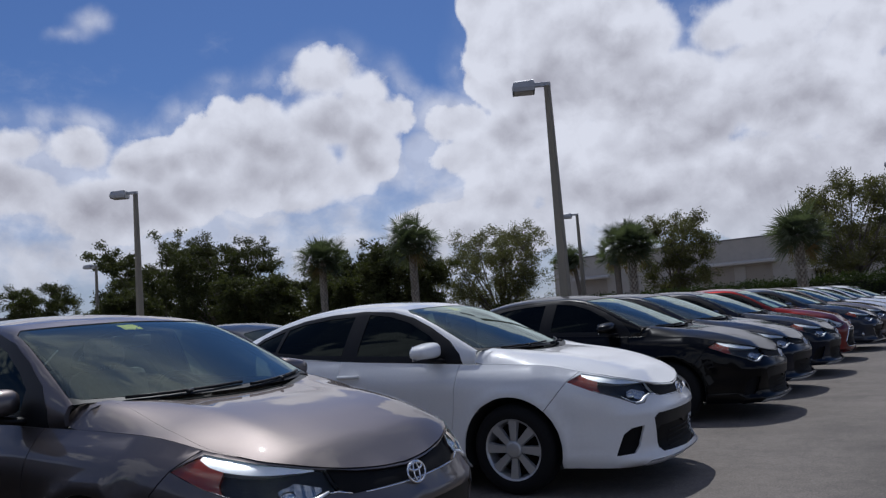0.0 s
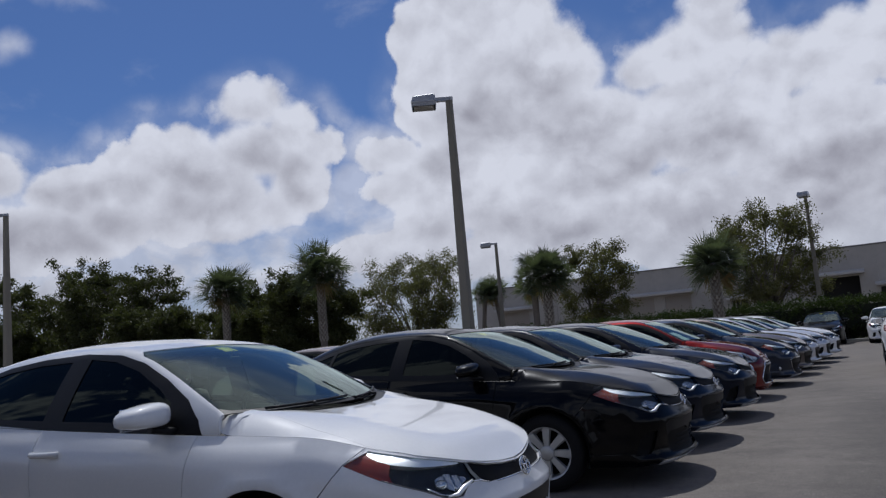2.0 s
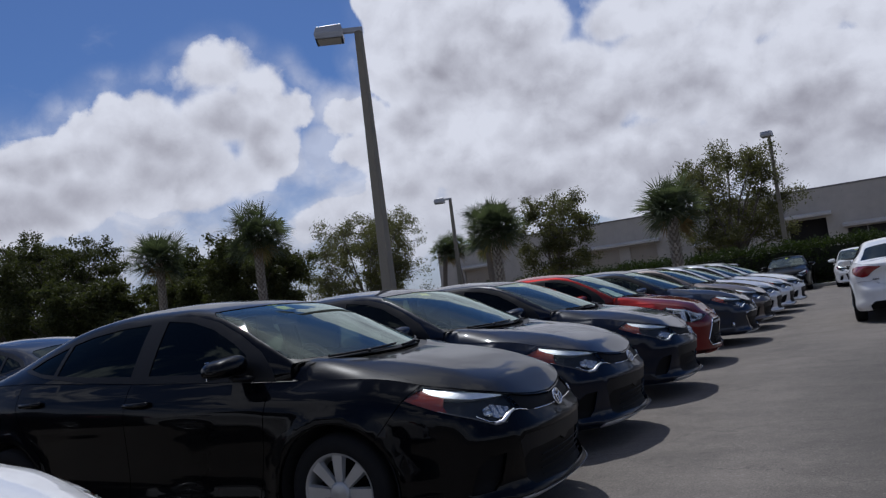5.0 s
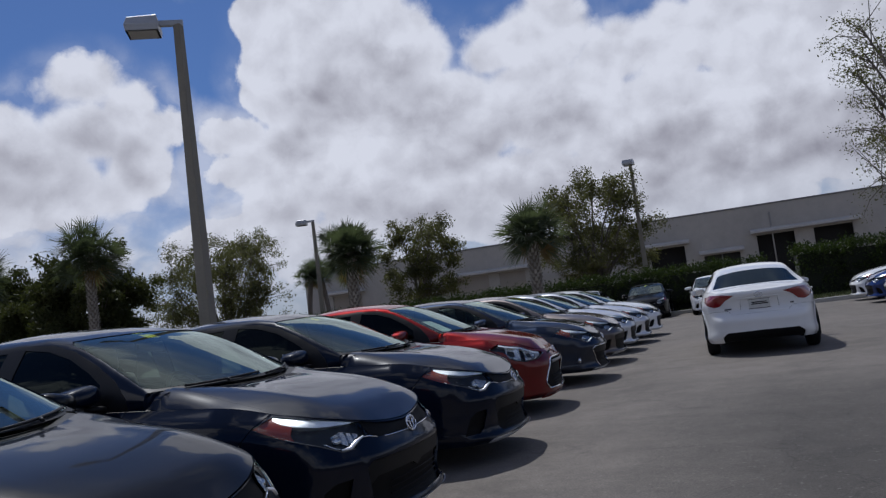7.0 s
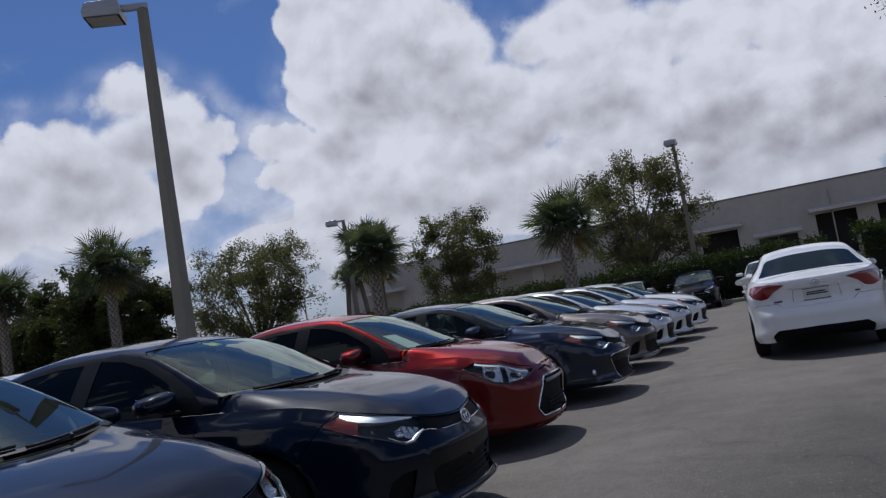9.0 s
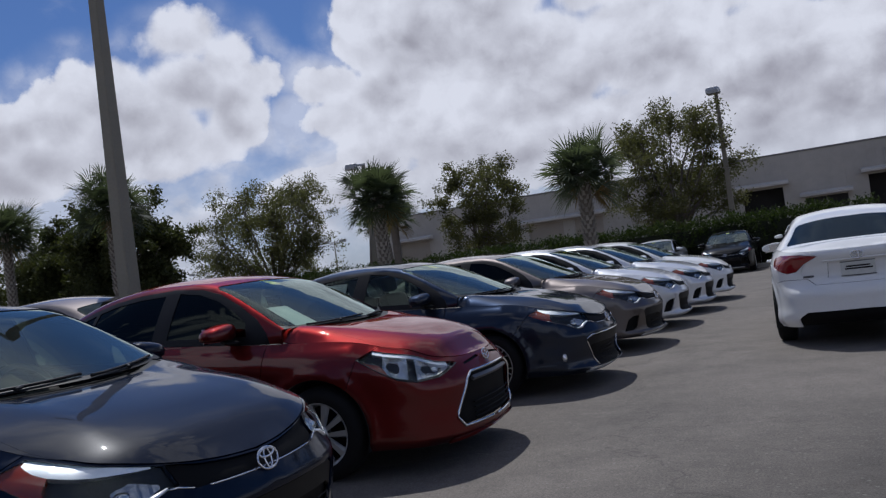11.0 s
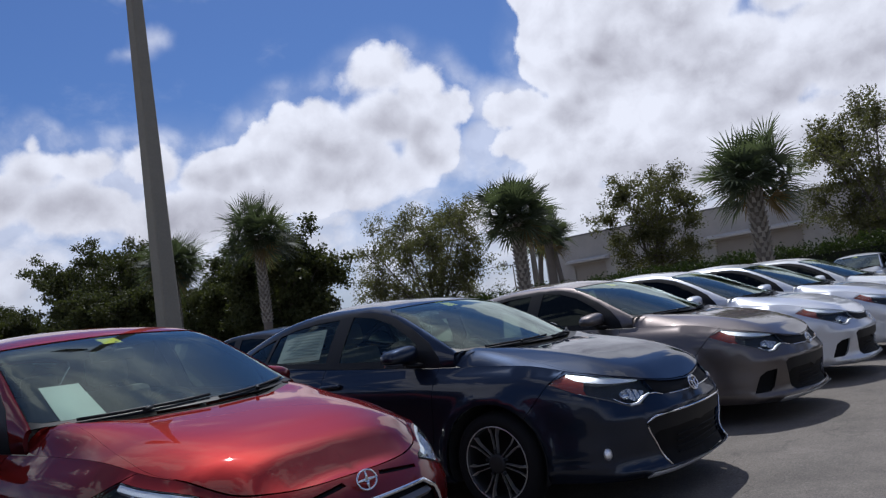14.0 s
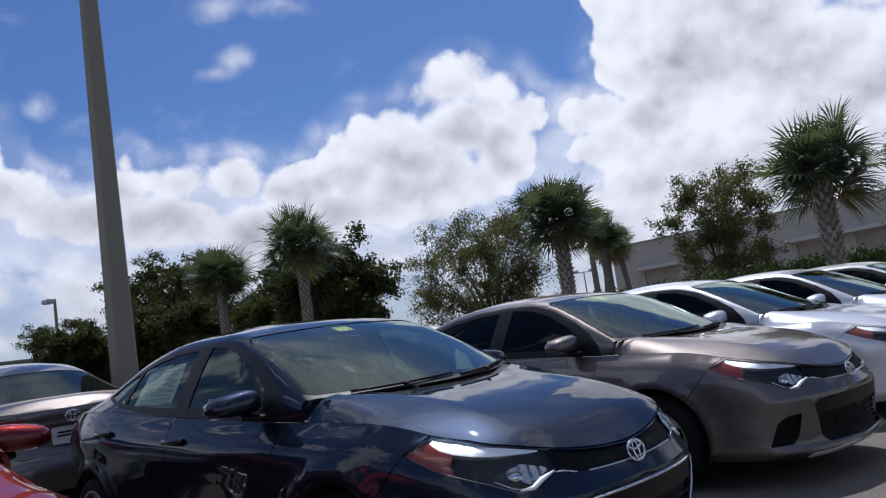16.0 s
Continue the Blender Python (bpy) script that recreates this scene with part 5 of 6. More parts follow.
    part("lip", skin("lip", co, cut["lip"], W, both, push=0.006), paint if red else LIP, root, "" if red else "silver-grey chin spoiler")
    mesh = part("grille", skin("grille", co, cut["mouth"], W, both, 0, 0.03, push=-0.028), BLACK, root, "matt black grille")
    if "upper" in cut:
        for halves in ((1,), (-1,)) if red else (both,):
            part("upper_grille", skin("upper_grille", co, cut["upper"], W, halves, 0, 0.02, push=-0.012), BLACK, root, "narrow black upper grille")
    part("rear_bumper", skin("rear_bumper", co, cut["rear_bumper"], W, both), paint, root)
    part("diffuser", skin("diffuser", co, cut["diffuser"], W, both, push=-0.02), BLACK, root, "black lower bumper insert")
    part("boot_face", skin("boot_face", co, cut["boot_face"], W, both), paint, root)
    part("plate_recess", skin("plate_recess", co, cut["plate_recess"], W, both, 0, 0.02, push=-0.02), paint, root)
    for s in both:
        for n in ("fender", "rear_fender", "sill"):
            part(n, skin(n, co, cut[n], W, (s,)), paint, root)
        for n, hx, hz in (("door", -2.40, 0.862), ("rear_door", -3.38, 0.915)):
            d = part(n, skin(n, co, cut[n], W, (s,)), paint, root)
            pts = W(np.c_[[ux(hx + k) for k in (-0.10, -0.085, -0.04, 0.04, 0.085, 0.10)], [hz * sz] * 6])
            pts[:, 1] += (0.004, 0.022, 0.034, 0.034, 0.022, 0.004)
            part("handle", sweep(bmesh.new(), pts * (1, s, 1), 0.017, 6), paint, d)
        if "fog" in cut:
            part("fog_recess", skin("fog_recess", co, cut["fog"], W, (s,), 0, 0.03, push=-0.025), BLACK, root, "black bumper vent")
        # head lamp with what is behind its lens
        h = part("head_lamp", skin("head_lamp", co, np.concatenate([cut["lamp"], cut["amber"]]), W, (s,), 0, 0.0, push=-0.035), LAMP_DARK, root, "clear head lamp with silver inside" if red else "smoked head lamp housing")
        part("chrome_strip", skin("chrome_strip", co, cut["strip"], W, (s,), 0, 0.03, push=-0.006), CHROME_WHITE, h, "bright silver strip")
        part("side_marker", skin("side_marker", co, cut["amber"], W, (s,), 0, 0.02, push=-0.006), AMBER, h, "amber corner reflector")
        bm = bmesh.new()
        for y, z, r in ((0.605, 0.640, 0.026),) if not red else ((0.590, 0.655, 0.020),):
            c = W(np.array([[uf(y), z]]))[0]
            ellipsoid(bm, (c[0] - 0.045, s * (c[1] - 0.02), z), (0.03, r * 1.5, r), 2.2, 14, 8)
        if not red:
            path = W(np.c_[[uf(0.68), uf(0.63), uf(0.59)], [0.645, 0.610, 0.600]]) * (1, s, 1)
            sweep(bm, path - (0.010, 0, 0), 0.004, 6)
        part("reflector", bm, CHROME, h, "bright silver reflector bowl")
        if not red:
            tick = W(np.c_[[uf(0.61), uf(0.565), uf(0.525), uf(0.465)], [0.598, 0.600, 0.624, 0.644]]) * (1, s, 1)
            part("light_guide", sweep(bmesh.new(), tick - (0.004, 0, 0), [0.006, 0.012, 0.012, 0.005], 6), CHROME_WHITE, h, "bright white light guide")
            rim = W(np.c_[[uf(0.465), uf(0.43), uf(0.37)], [0.640, 0.638, 0.622]]) * (1, s, 1)
            part("chrome_line", sweep(bmesh.new(), rim + (0.001, 0, 0), 0.0035, 5), CHROME, root, "thin chrome line beside the head lamp")
            low = W(np.array([p for p in dense(below[:4], 0.03, False)])) * (1, s, 1)
            part("lens_rim", sweep(bmesh.new(), low + (0.001, 0, 0), 0.0028, 5), GREY_BAR, h)
        if red:
            low = W(np.array([p for p in dense(lamp[9:], 0.03, False)])) * (1, s, 1)
            part("lens_rim", sweep(bmesh.new(), low + (0.001, 0, 0), 0.004, 5), LAMP_DARK, h)
            floor_line = sorted(lamp[9:])
            for u0, u1, deep, cols in ((uf(0.49), uf(0.715), 0.055, 10), (uf(0.745), ux(-0.47), 0.050, 8)):
                bm, grid = bmesh.new(), []
                for i in range(cols + 1):
                    k = i / cols
                    u = u0 + (u1 - u0) * k
                    z0 = float(np.interp(u, [q[0] for q in floor_line], [q[1] for q in floor_line])) + 0.010
                    z1 = max(z0 + 0.006, top(u, 0.054))
                    ms = np.linspace(0, 1, 7)
                    row = W(np.c_[np.full(7, u), z0 + (z1 - z0) * ms])
                    dish = 0.008 + deep * (1 - (2 * k - 1) ** 2) * (1 - (2 * ms - 1) ** 2) + 0.003 * (i % 2)
                    grid.append([bm.verts.new((q[0] - d * 0.8, s * (q[1] - d * 0.6), q[2])) for q, d in zip(row, dish)])
                for a, b in zip(grid, grid[1:]):
                    for j in range(6):
                        bm.faces.new((a[j], b[j], b[j + 1], a[j + 1]))
                part("reflector_panel", bm, LAMP_SILVER, h, "dished silver reflector")
        else:
            bm = bmesh.new()
            grid = []
            for i in range(9):
                k = i / 8
                z0, z1 = 0.652 - 0.046 * (1 - abs(2 * k - 0.9)), 0.664 + 0.022 * (1 - abs(2 * k - 1.2))
                row = W(np.c_[np.full(4, uf(0.485 + 0.155 * k)), np.linspace(z0, z1, 4)]) * (1, s, 1)
                grid.append([bm.verts.new(Vector(p) - Vector((0.022 + 0.008 * (i % 2), 0.010 * s, 0))) for p in row])
            for a, b in zip(grid, grid[1:]):
                for j in range(3):
                    bm.faces.new((a[j], b[j], b[j + 1], a[j + 1]))
            part("reflector_panel", bm, FACET, h, "fluted silver reflector")
        lens = np.concatenate([cut["lamp"], cut["strip"], cut["amber"]])
        part("lens", skin("lens", co, lens, W, (s,), 0, 0.006, push=0.0), CLEAR, h, "clear lens").visible_shadow = False
        tl = part("tail_lamp", skin("tail_lamp", co, cut["tail_lamp"], W, (s,), 0.002, 0.02, push=0.004), TAIL, root, "red tail lamp")
    # grille bars
    bars = ((0.44, 0.48, 0.004), (0.405, 0.47, 0.004), (0.37, 0.46, 0.0045), (0.335, 0.45, 0.0045), (0.30, 0.435, 0.0045), (0.268, 0.42, 0.0045)) if trim != "hatch" else ((0.55, 0.36, 0.018), (0.46, 0.44, 0.007), (0.425, 0.45, 0.007), (0.39, 0.46, 0.007), (0.355, 0.47, 0.007), (0.32, 0.48, 0.007), (0.29, 0.46, 0.007))
    for z, yy, r in bars:
        if z > 0.40 and r < 0.01:
            continue
        us2 = np.linspace(-uf(yy), uf(yy), 15)
        part("grille_bar", sweep(bmesh.new(), W(np.c_[us2, np.full(15, z)]) - (0.014, 0, 0), r, 4), GREY_BAR if r > 0.01 else BLACK, mesh)
    if not red:
        high = cut["mouth"][co[cut["mouth"]].mean(1)[:, 1] > 0.405]
        part("plate_panel", skin("plate_panel", co, high, W, both, 0.004, 0.02, push=-0.008), BLACK_SATIN, mesh)
    if trim in ("sport", "hatch"):
        half = [p for p in dense(mouth[1:-1] if trim == "sport" else mouth, 0.04, False) if p[0] > 0]
        if trim == "hatch":
            half = [p for p in dense(mouth, 0.04, False)]
        pts = W(np.array(half)) + (0.002, 0, 0)
        if trim == "sport":
            line = [p * (1, -1, 1) for p in pts[::-1]] + [q for q in W(np.c_[np.linspace(-uf(0.49), uf(0.49), 12), np.full(12, 0.518)])] + list(pts)
            sel = [p for p in line]
        else:
            sel = [p * (1, -1, 1) for p in pts[::-1]][1:-1] + list(pts)
        part("grille_frame", sweep(bmesh.new(), sel, 0.007 if trim == "sport" else 0.010, 6), CHROME, mesh, "chrome frame round the grille")
    if trim == "sport":
        for s in both:
            c = W(np.array([[uf(0.735), 0.345]]))[0] * (1, s, 1)
            bm = bmesh.new()
            ellipsoid(bm, (c[0] + 0.0, c[1], c[2]), (0.022, 0.034, 0.036), 2.0, 14, 8)
            part("fog_lamp", bm, CHROME_WHITE, root, "round clear fog lamp")
    if not red:
        us2 = np.linspace(-uf(0.36), uf(0.36), 17)
        part("grille_trim", sweep(bmesh.new(), W(np.c_[us2, 0.608 + 0.010 * (us2 / uf(0.36)) ** 2]) + (0.0, 0, 0), 0.0035, 6), CHROME, mesh, "thin chrome bar under the upper grille")
    zl = 0.634 if not red else 0.672
    nose = W(np.array([[0.0, zl]]))[0]
    emblem(root, (nose[0] + 0.012, 0, zl), (1, 0, 0.25), 0.060 if not red else 0.052, "cross" if red else "rings", CHROME)
    # bonnet, cowl, boot lid
    rim = S.rim
    er = -1.3 * sx
    yr0 = float(S.yr(er))
    rear = lambda y, d: er + 0.27 * sx * (1 - np.clip(y / yr0, 0, 1) ** 2) + d
    line = [p for p in rim if p[0] > rear(p[1], 0.055)]
    hx = [(p[0] - 0.002, p[1]) for p in line[::6]]
    yl = hx[-1][1]
    outline = [(hx[0][0], 0.0)] + [q for q in hx if q[1] > 0.004] + [(float(rear(y, 0.055)), float(y)) for y in np.linspace(yl, 0, 14)]
    shoulder = lambda p: (p[0], max(0.0, p[1] - 0.125 * sy * float(smooth(-0.40, -1.15, p[0] / sx)) * float(smooth(0.0, 0.4, p[1]))))
    co2, cut2 = patches(outline, [("hood", [shoulder(p) for p in outline])], 0.05, "fender_top")
    part("hood", skin("hood", co2, cut2["hood"], S.bonnet, both), paint, root)
    if "fender_top" in cut2:
        for s in both:
            part("fender_top", skin("fender_top", co2, cut2["fender_top"], S.bonnet, (s,), -0.0015, 0.02), paint, root)
    outline = [(float(rear(y, 0.055)), float(y)) for y in np.linspace(0, yl, 14)] + [(float(rear(y, -0.03)), float(y)) for y in np.linspace(yl, 0, 14)]
    inner = 0.60 * sy
    co2, cut2 = patches(outline, [("cowl", [(x, min(y, inner)) for x, y in outline])], 0.05, "pillar_foot")
    part("cowl", skin("cowl", co2, cut2["cowl"], S.bonnet, both, 0, 0.02, push=-0.006), BLACK_SATIN, root, "black plastic cowl below the windscreen")
    for s in both:
        part("pillar_foot", skin("pillar_foot", co2, cut2["pillar_foot"], S.bonnet, (s,), -0.002, 0.02), paint, root)
    back = lambda y: -4.15 * sx - 0.1 * sx * (1 - np.clip(y / float(S.yr(-4.15 * sx)), 0, 1) ** 2)
    line = [p for p in rim if p[0] < back(p[1]) and p[0] < -3 * sx]
    outline = [(p[0], max(p[1], 0.0)) for p in line[::5]] + [(line[-1][0] + 0.001, 0.0)] + [(float(back(y)), float(y)) for y in np.linspace(0, line[0][1], 14)]
    co2, cut2 = patches(outline, [], 0.05, "boot_lid")
    part("boot_lid", skin("boot_lid", co2, cut2["boot_lid"], S.boot, both), paint, root)
    # glass house
    dlo = [(-1.400, 0.900), (-1.600, 0.920), (-2.000, 0.950), (-2.500, 0.985), (-3.000, 1.028), (-3.350, 1.075), (-3.620, 1.135), (-3.500, 1.212), (-3.300, 1.283), (-3.050, 1.338), (-2.750, 1.368),
           (-2.400, 1.378), (-2.100, 1.352), (-1.900, 1.298), (-1.700, 1.205), (-1.520, 1.095), (-1.425, 0.995)]
    pv = lambda pts: [(x * sx, S.v_of(x * sx, z * sz)) for x, z in dense(pts, 0.08)]
    win_f = [(-1.600, 0.992), (-2.000, 1.005), (-2.375, 1.022), (-2.335, 1.345), (-2.120, 1.318), (-1.920, 1.258), (-1.730, 1.160), (-1.620, 1.085)]
    win_r = [(-2.525, 1.03), (-2.900, 1.052), (-3.230, 1.082), (-3.200, 1.272), (-3.030, 1.308), (-2.750, 1.335), (-2.485, 1.340)]
    win_q = [(-3.265, 1.088), (-3.400, 1.105), (-3.560, 1.142), (-3.460, 1.195), (-3.300, 1.245), (-3.240, 1.262)]
    regs = [("frit", [(-1.29 * sx, 0.0), (-1.29 * sx, 0.612), (-1.355 * sx, 0.606), (-1.325 * sx, 0.56), (-1.325 * sx, 0.0)]),
            ("windshield", [(-1.29 * sx, -0.01), (-1.29 * sx, 0.61), (-1.5 * sx, 0.600), (-1.95 * sx, 0.598), (-2.005 * sx, 0.56), (-2.025 * sx, -0.01)]),
            ("rear_window", [(-3.500 * sx, -0.01), (-3.470 * sx, 0.53), (-3.520 * sx, 0.575), (-4.000 * sx, 0.635), (-4.070 * sx, 0.61), (-4.085 * sx, -0.01)]),
            ("win_f", pv(win_f)), ("win_r", pv(win_r)), ("win_q", pv(win_q)), ("surround", pv(dlo))]
    regs[1] = ("windshield", [(x, max(v, 0.0)) for x, v in regs[1][1]])
    regs[2] = ("rear_window", [(x, max(v, 0.0)) for x, v in regs[2][1]])
    xs = np.linspace(-4.15 * sx, -1.3 * sx, 60)
    outline = [(x, 0.0) for x in xs] + [(x, 1.0) for x in xs[::-1]]
    co3, cut3 = patches(outline, regs, 0.045, "roof")
    part("roof", skin("roof", co3, cut3["roof"], S.house, both, 0.001, 0.02), paint, root)
    ws = part("windshield", skin("windshield", co3, cut3["windshield"], S.house, both, 0.003, 0.004, push=-0.004), GLASS, root, "clear windscreen")
    ws.visible_shadow = False
    part("glass_edge", skin("glass_edge", co3, cut3["frit"], S.house, both, 0.0, 0.004, push=-0.004), BLACK_SATIN, ws, "black band along the windscreen's foot")
    part("rear_window", skin("rear_window", co3, cut3["rear_window"], S.house, both, 0.003, 0.004, push=-0.004), GLASS_DARK, root, "tinted rear window")
    for s in both:
        part("window_surround", skin("window_surround", co3, cut3["surround"], S.house, (s,), 0, 0.012, push=0.002), BLACK_SATIN, root, "black window surround")
        for n in ("win_f", "win_r", "win_q"):
            part("side_window", skin("side_window", co3, cut3[n], S.house, (s,), 0, 0.004, push=-0.003), glass_side, root).visible_shadow = False
        # mirror
        mx, my, mz = (-1.74 if red else -1.63) * sx, 0.928 * sy, 1.025 * sz
        bm = ellipsoid(bmesh.new(), (mx, s * my, mz), (0.090, 0.134, 0.074), 2.9, 20, 12)
        for v in bm.verts:
            if v.co.x < mx - 0.045:
                v.co.x = mx - 0.045 + (v.co.x - mx + 0.045) * 0.1
            v.co.x += 0.14 * (abs(v.co.y) - my) * -0.6
            far = (abs(v.co.y) - my + 0.12) / 0.24
            if v.co.z < mz - 0.03:
                v.co.z = mz - 0.03 + (v.co.z - mz + 0.03) * 0.7
            v.co.z = mz + 0.012 + (v.co.z - mz) * (1.0 - 0.30 * far) - 0.012 * far
        mi = part("wing_mirror", bm, paint, root)
        part("mirror_base", sweep(bmesh.new(), [(mx + 0.07, s * (my - 0.155), mz - 0.075), (mx + 0.04, s * (my - 0.10), mz - 0.068), (mx + 0.015, s * (my - 0.03), mz - 0.055)], [0.035, 0.028, 0.03], 8, flat=0.6), BLACK_SATIN, mi, "black mirror foot")
        gl = brick(bmesh.new(), mx - 0.052, mx - 0.047, s * my - 0.095, s * my + 0.095, mz - 0.05, mz + 0.055, 0.002)
        part("mirror_glass", gl, CHROME, mi, "mirror glass")
    # wipers lie on the windscreen's foot
    for y0, y1, lift in ((-0.55, 0.02, 0.0), (0.05, 0.60, 0.0)):
        bm = bmesh.new()
        vs = np.linspace(0, 1, 7)
        pts = [S.house(np.array([[er - 0.002 - 0.026 * t, (y0 + (y1 - y0) * t) / yr0 * 0.6]]))[0] + (0, 0, 0.008) for t in vs]
        sweep(bm, pts, 0.008, 6)
        base = S.house(np.array([[er, (y0 * 0.6 + y1 * 0.4) / yr0 * 0.6]]))[0] + (0.035, 0, 0.01)
        sweep(bm, [base, pts[3]], 0.009, 6)
        part("wiper", bm, BLACK_SATIN, root, "black wiper")
    # floor pan with wheel wells
    bm = bmesh.new()
    brick(bm, -1.39 * sx, -0.30, -0.50, 0.50, 0.2, 0.58)
    brick(bm, -3.29 * sx, -1.40 * sx, -0.80 * sy, 0.80 * sy, 0.18, 0.42)
    brick(bm, -4.40 * sx, -3.30 * sx, -0.50, 0.50, 0.24, 0.85)
    for xx in (ax_f, ax_r):
        for s in both:
            ringp = [(0.372 * math.cos(a), 0.372 * math.sin(a)) for a in np.linspace(-0.35, math.pi + 0.35, 18)]
            v0 = [bm.verts.new((xx + a, s * 0.56, 0.315 + b)) for a, b in ringp]
            v1 = [bm.verts.new((xx + a, s * 0.865 * sy, 0.315 + b)) for a, b in ringp]
            for i in range(len(v0) - 1):
                bm.faces.new((v0[i], v0[i + 1], v1[i + 1], v1[i]))
            bm.faces.new(v0)
    part("underbody", bm, UNDER, root, "dark underside and wheel wells")
    # cabin
    bm = bmesh.new()
    brick(bm, -1.75 * sx, -1.28 * sx, -0.68 * sy, 0.68 * sy, 0.62, 0.92, 0.05)
    part("dashboard", bm, CABIN, root, "dark grey dashboard")
    for y in (-0.36, 0.36):
        seat = thing("front_seat", "", "")
        seat.parent = root
        bm = bmesh.new()
        brick(bm, -2.500 * sx, -2.020 * sx, y - 0.25, y + 0.25, 0.42, 0.60, 0.05)
        part("cushion", bm, SEAT, seat)
        bm = bmesh.new()
        brick(bm, -0.07, 0.07, -0.25, 0.25, 0, 0.60, 0.05, Matrix.Translation((-2.520 * sx, y, 0.52)) @ Matrix.Rotation(radians(-14), 4, "Y"))
        part("backrest", bm, SEAT, seat)
        bm = bmesh.new()
        brick(bm, -0.05, 0.05, -0.13, 0.13, 0, 0.18, 0.045, Matrix.Translation((-2.675 * sx, y, 1.13)) @ Matrix.Rotation(radians(-8), 4, "Y"))
        sweep(bm, [(-2.670 * sx, y - 0.05, 1.05), (-2.675 * sx, y - 0.05, 1.16)], 0.007)
        sweep(bm, [(-2.670 * sx, y + 0.05, 1.05), (-2.675 * sx, y + 0.05, 1.16)], 0.007)
        part("headrest", bm, SEAT, seat)
    bm = bmesh.new()
    brick(bm, -3.400 * sx, -2.950 * sx, -0.6, 0.6, 0.42, 0.62, 0.05)
    brick(bm, -0.07, 0.07, -0.6, 0.6, 0, 0.62, 0.05, Matrix.Translation((-3.40 * sx, 0, 0.52)) @ Matrix.Rotation(radians(-20), 4, "Y"))
    for y in (-0.35, 0.35):
        brick(bm, -0.05, 0.05, -0.12, 0.12, 0, 0.14, 0.04, Matrix.Translation((-3.620 * sx, y, 1.10)))
    part("rear_seat", bm, SEAT, root)
    bm = bmesh.new()
    m = Matrix.Translation((-1.92 * sx, 0.36, 0.90)) @ Matrix.Rotation(radians(65), 4, "Y")
    sweep(bm, [m @ Vector((0.185 * math.cos(a), 0.185 * math.sin(a), 0)) for a in np.linspace(0, math.tau, 24, endpoint=False)], 0.016, 6, True)
    sweep(bm, [m @ Vector((0, -0.18, 0)), m @ Vector((0, 0.18, 0))], 0.02)
    sweep(bm, [m @ Vector((0, 0, 0)), Vector((-1.70 * sx, 0.36, 0.82))], 0.03)
    part("steering_wheel", bm, CABIN, root)
    q = S.house(np.array([[-1.92 * sx, 0.0]]))[0]
    bm = bmesh.new()
    brick(bm, q[0] - 0.10, q[0] - 0.07, -0.12, 0.12, q[2] - 0.10, q[2] - 0.04, 0.01)
    sweep(bm, [(q[0] - 0.08, 0, q[2] - 0.06), (q[0] - 0.03, 0, q[2] - 0.005)], 0.008)
    part("rear_view_mirror", bm, CABIN, root)
    for xx in (ax_f, ax_r):
        for s in both:
            wheel(root, {"plain": "cover", "sport": "sport", "hatch": "twin"}[trim], xx, s * (0.765 if not red else 0.735), s)
    bm = bmesh.new()
    tx = W(np.array([[L, 0.80 * sz]]))[0][0]
    brick(bm, tx - 0.0, tx + 0.012, -0.155, 0.155, 0.725 * sz, 0.86 * sz, 0.003)
    plate = part("plate", bm, PLATE, root, "dealer plate with dark bars")
    for z, a, b in ((0.815, -0.11, 0.11), (0.79, -0.13, 0.12)):
        part("print_bar", brick(bmesh.new(), tx - 0.002, tx - 0.0005, a, b, (z - 0.008) * sz, (z + 0.008) * sz), BLACK_SATIN, plate)
    for z0, z1 in ((0.718, 0.726), (0.859, 0.867)):
        part("plate_frame", brick(bmesh.new(), tx - 0.004, tx + 0.012, -0.162, 0.162, z0 * sz, z1 * sz, 0.002), GREY_BAR, plate)
    ex = W(np.array([[L, 0.935 * sz]]))[0][0]
    emblem(root, (ex - 0.004, 0, 0.935 * sz), (-1, 0, 0.0), 0.058, "rings", CHROME)
    for y0, y1, z in ((0.36, 0.52, 0.745), (-0.50, -0.44, 0.755)):
        q = W(np.array([[ur(abs(y0 + y1) / 2), z]]))[0]
        m = Matrix.Translation((q[0] - 0.002, (y0 + y1) / 2, z * sz)) @ Matrix.Rotation(math.copysign(0.16, y0), 4, "Z")
        part("boot_badge", brick(bmesh.new(), -0.003, 0.003, -(y1 - y0) / 2, (y1 - y0) / 2, -0.011, 0.011, 0.001, m), GREY_BAR, root, "small plain badge bar")
    us2 = np.linspace(ur(0.33), 2 * L - ur(0.33), 11)
    part("boot_trim", sweep(bmesh.new(), W(np.c_[us2, np.full(11, 0.893 * sz)]), 0.009, 6), paint, root)
    return root


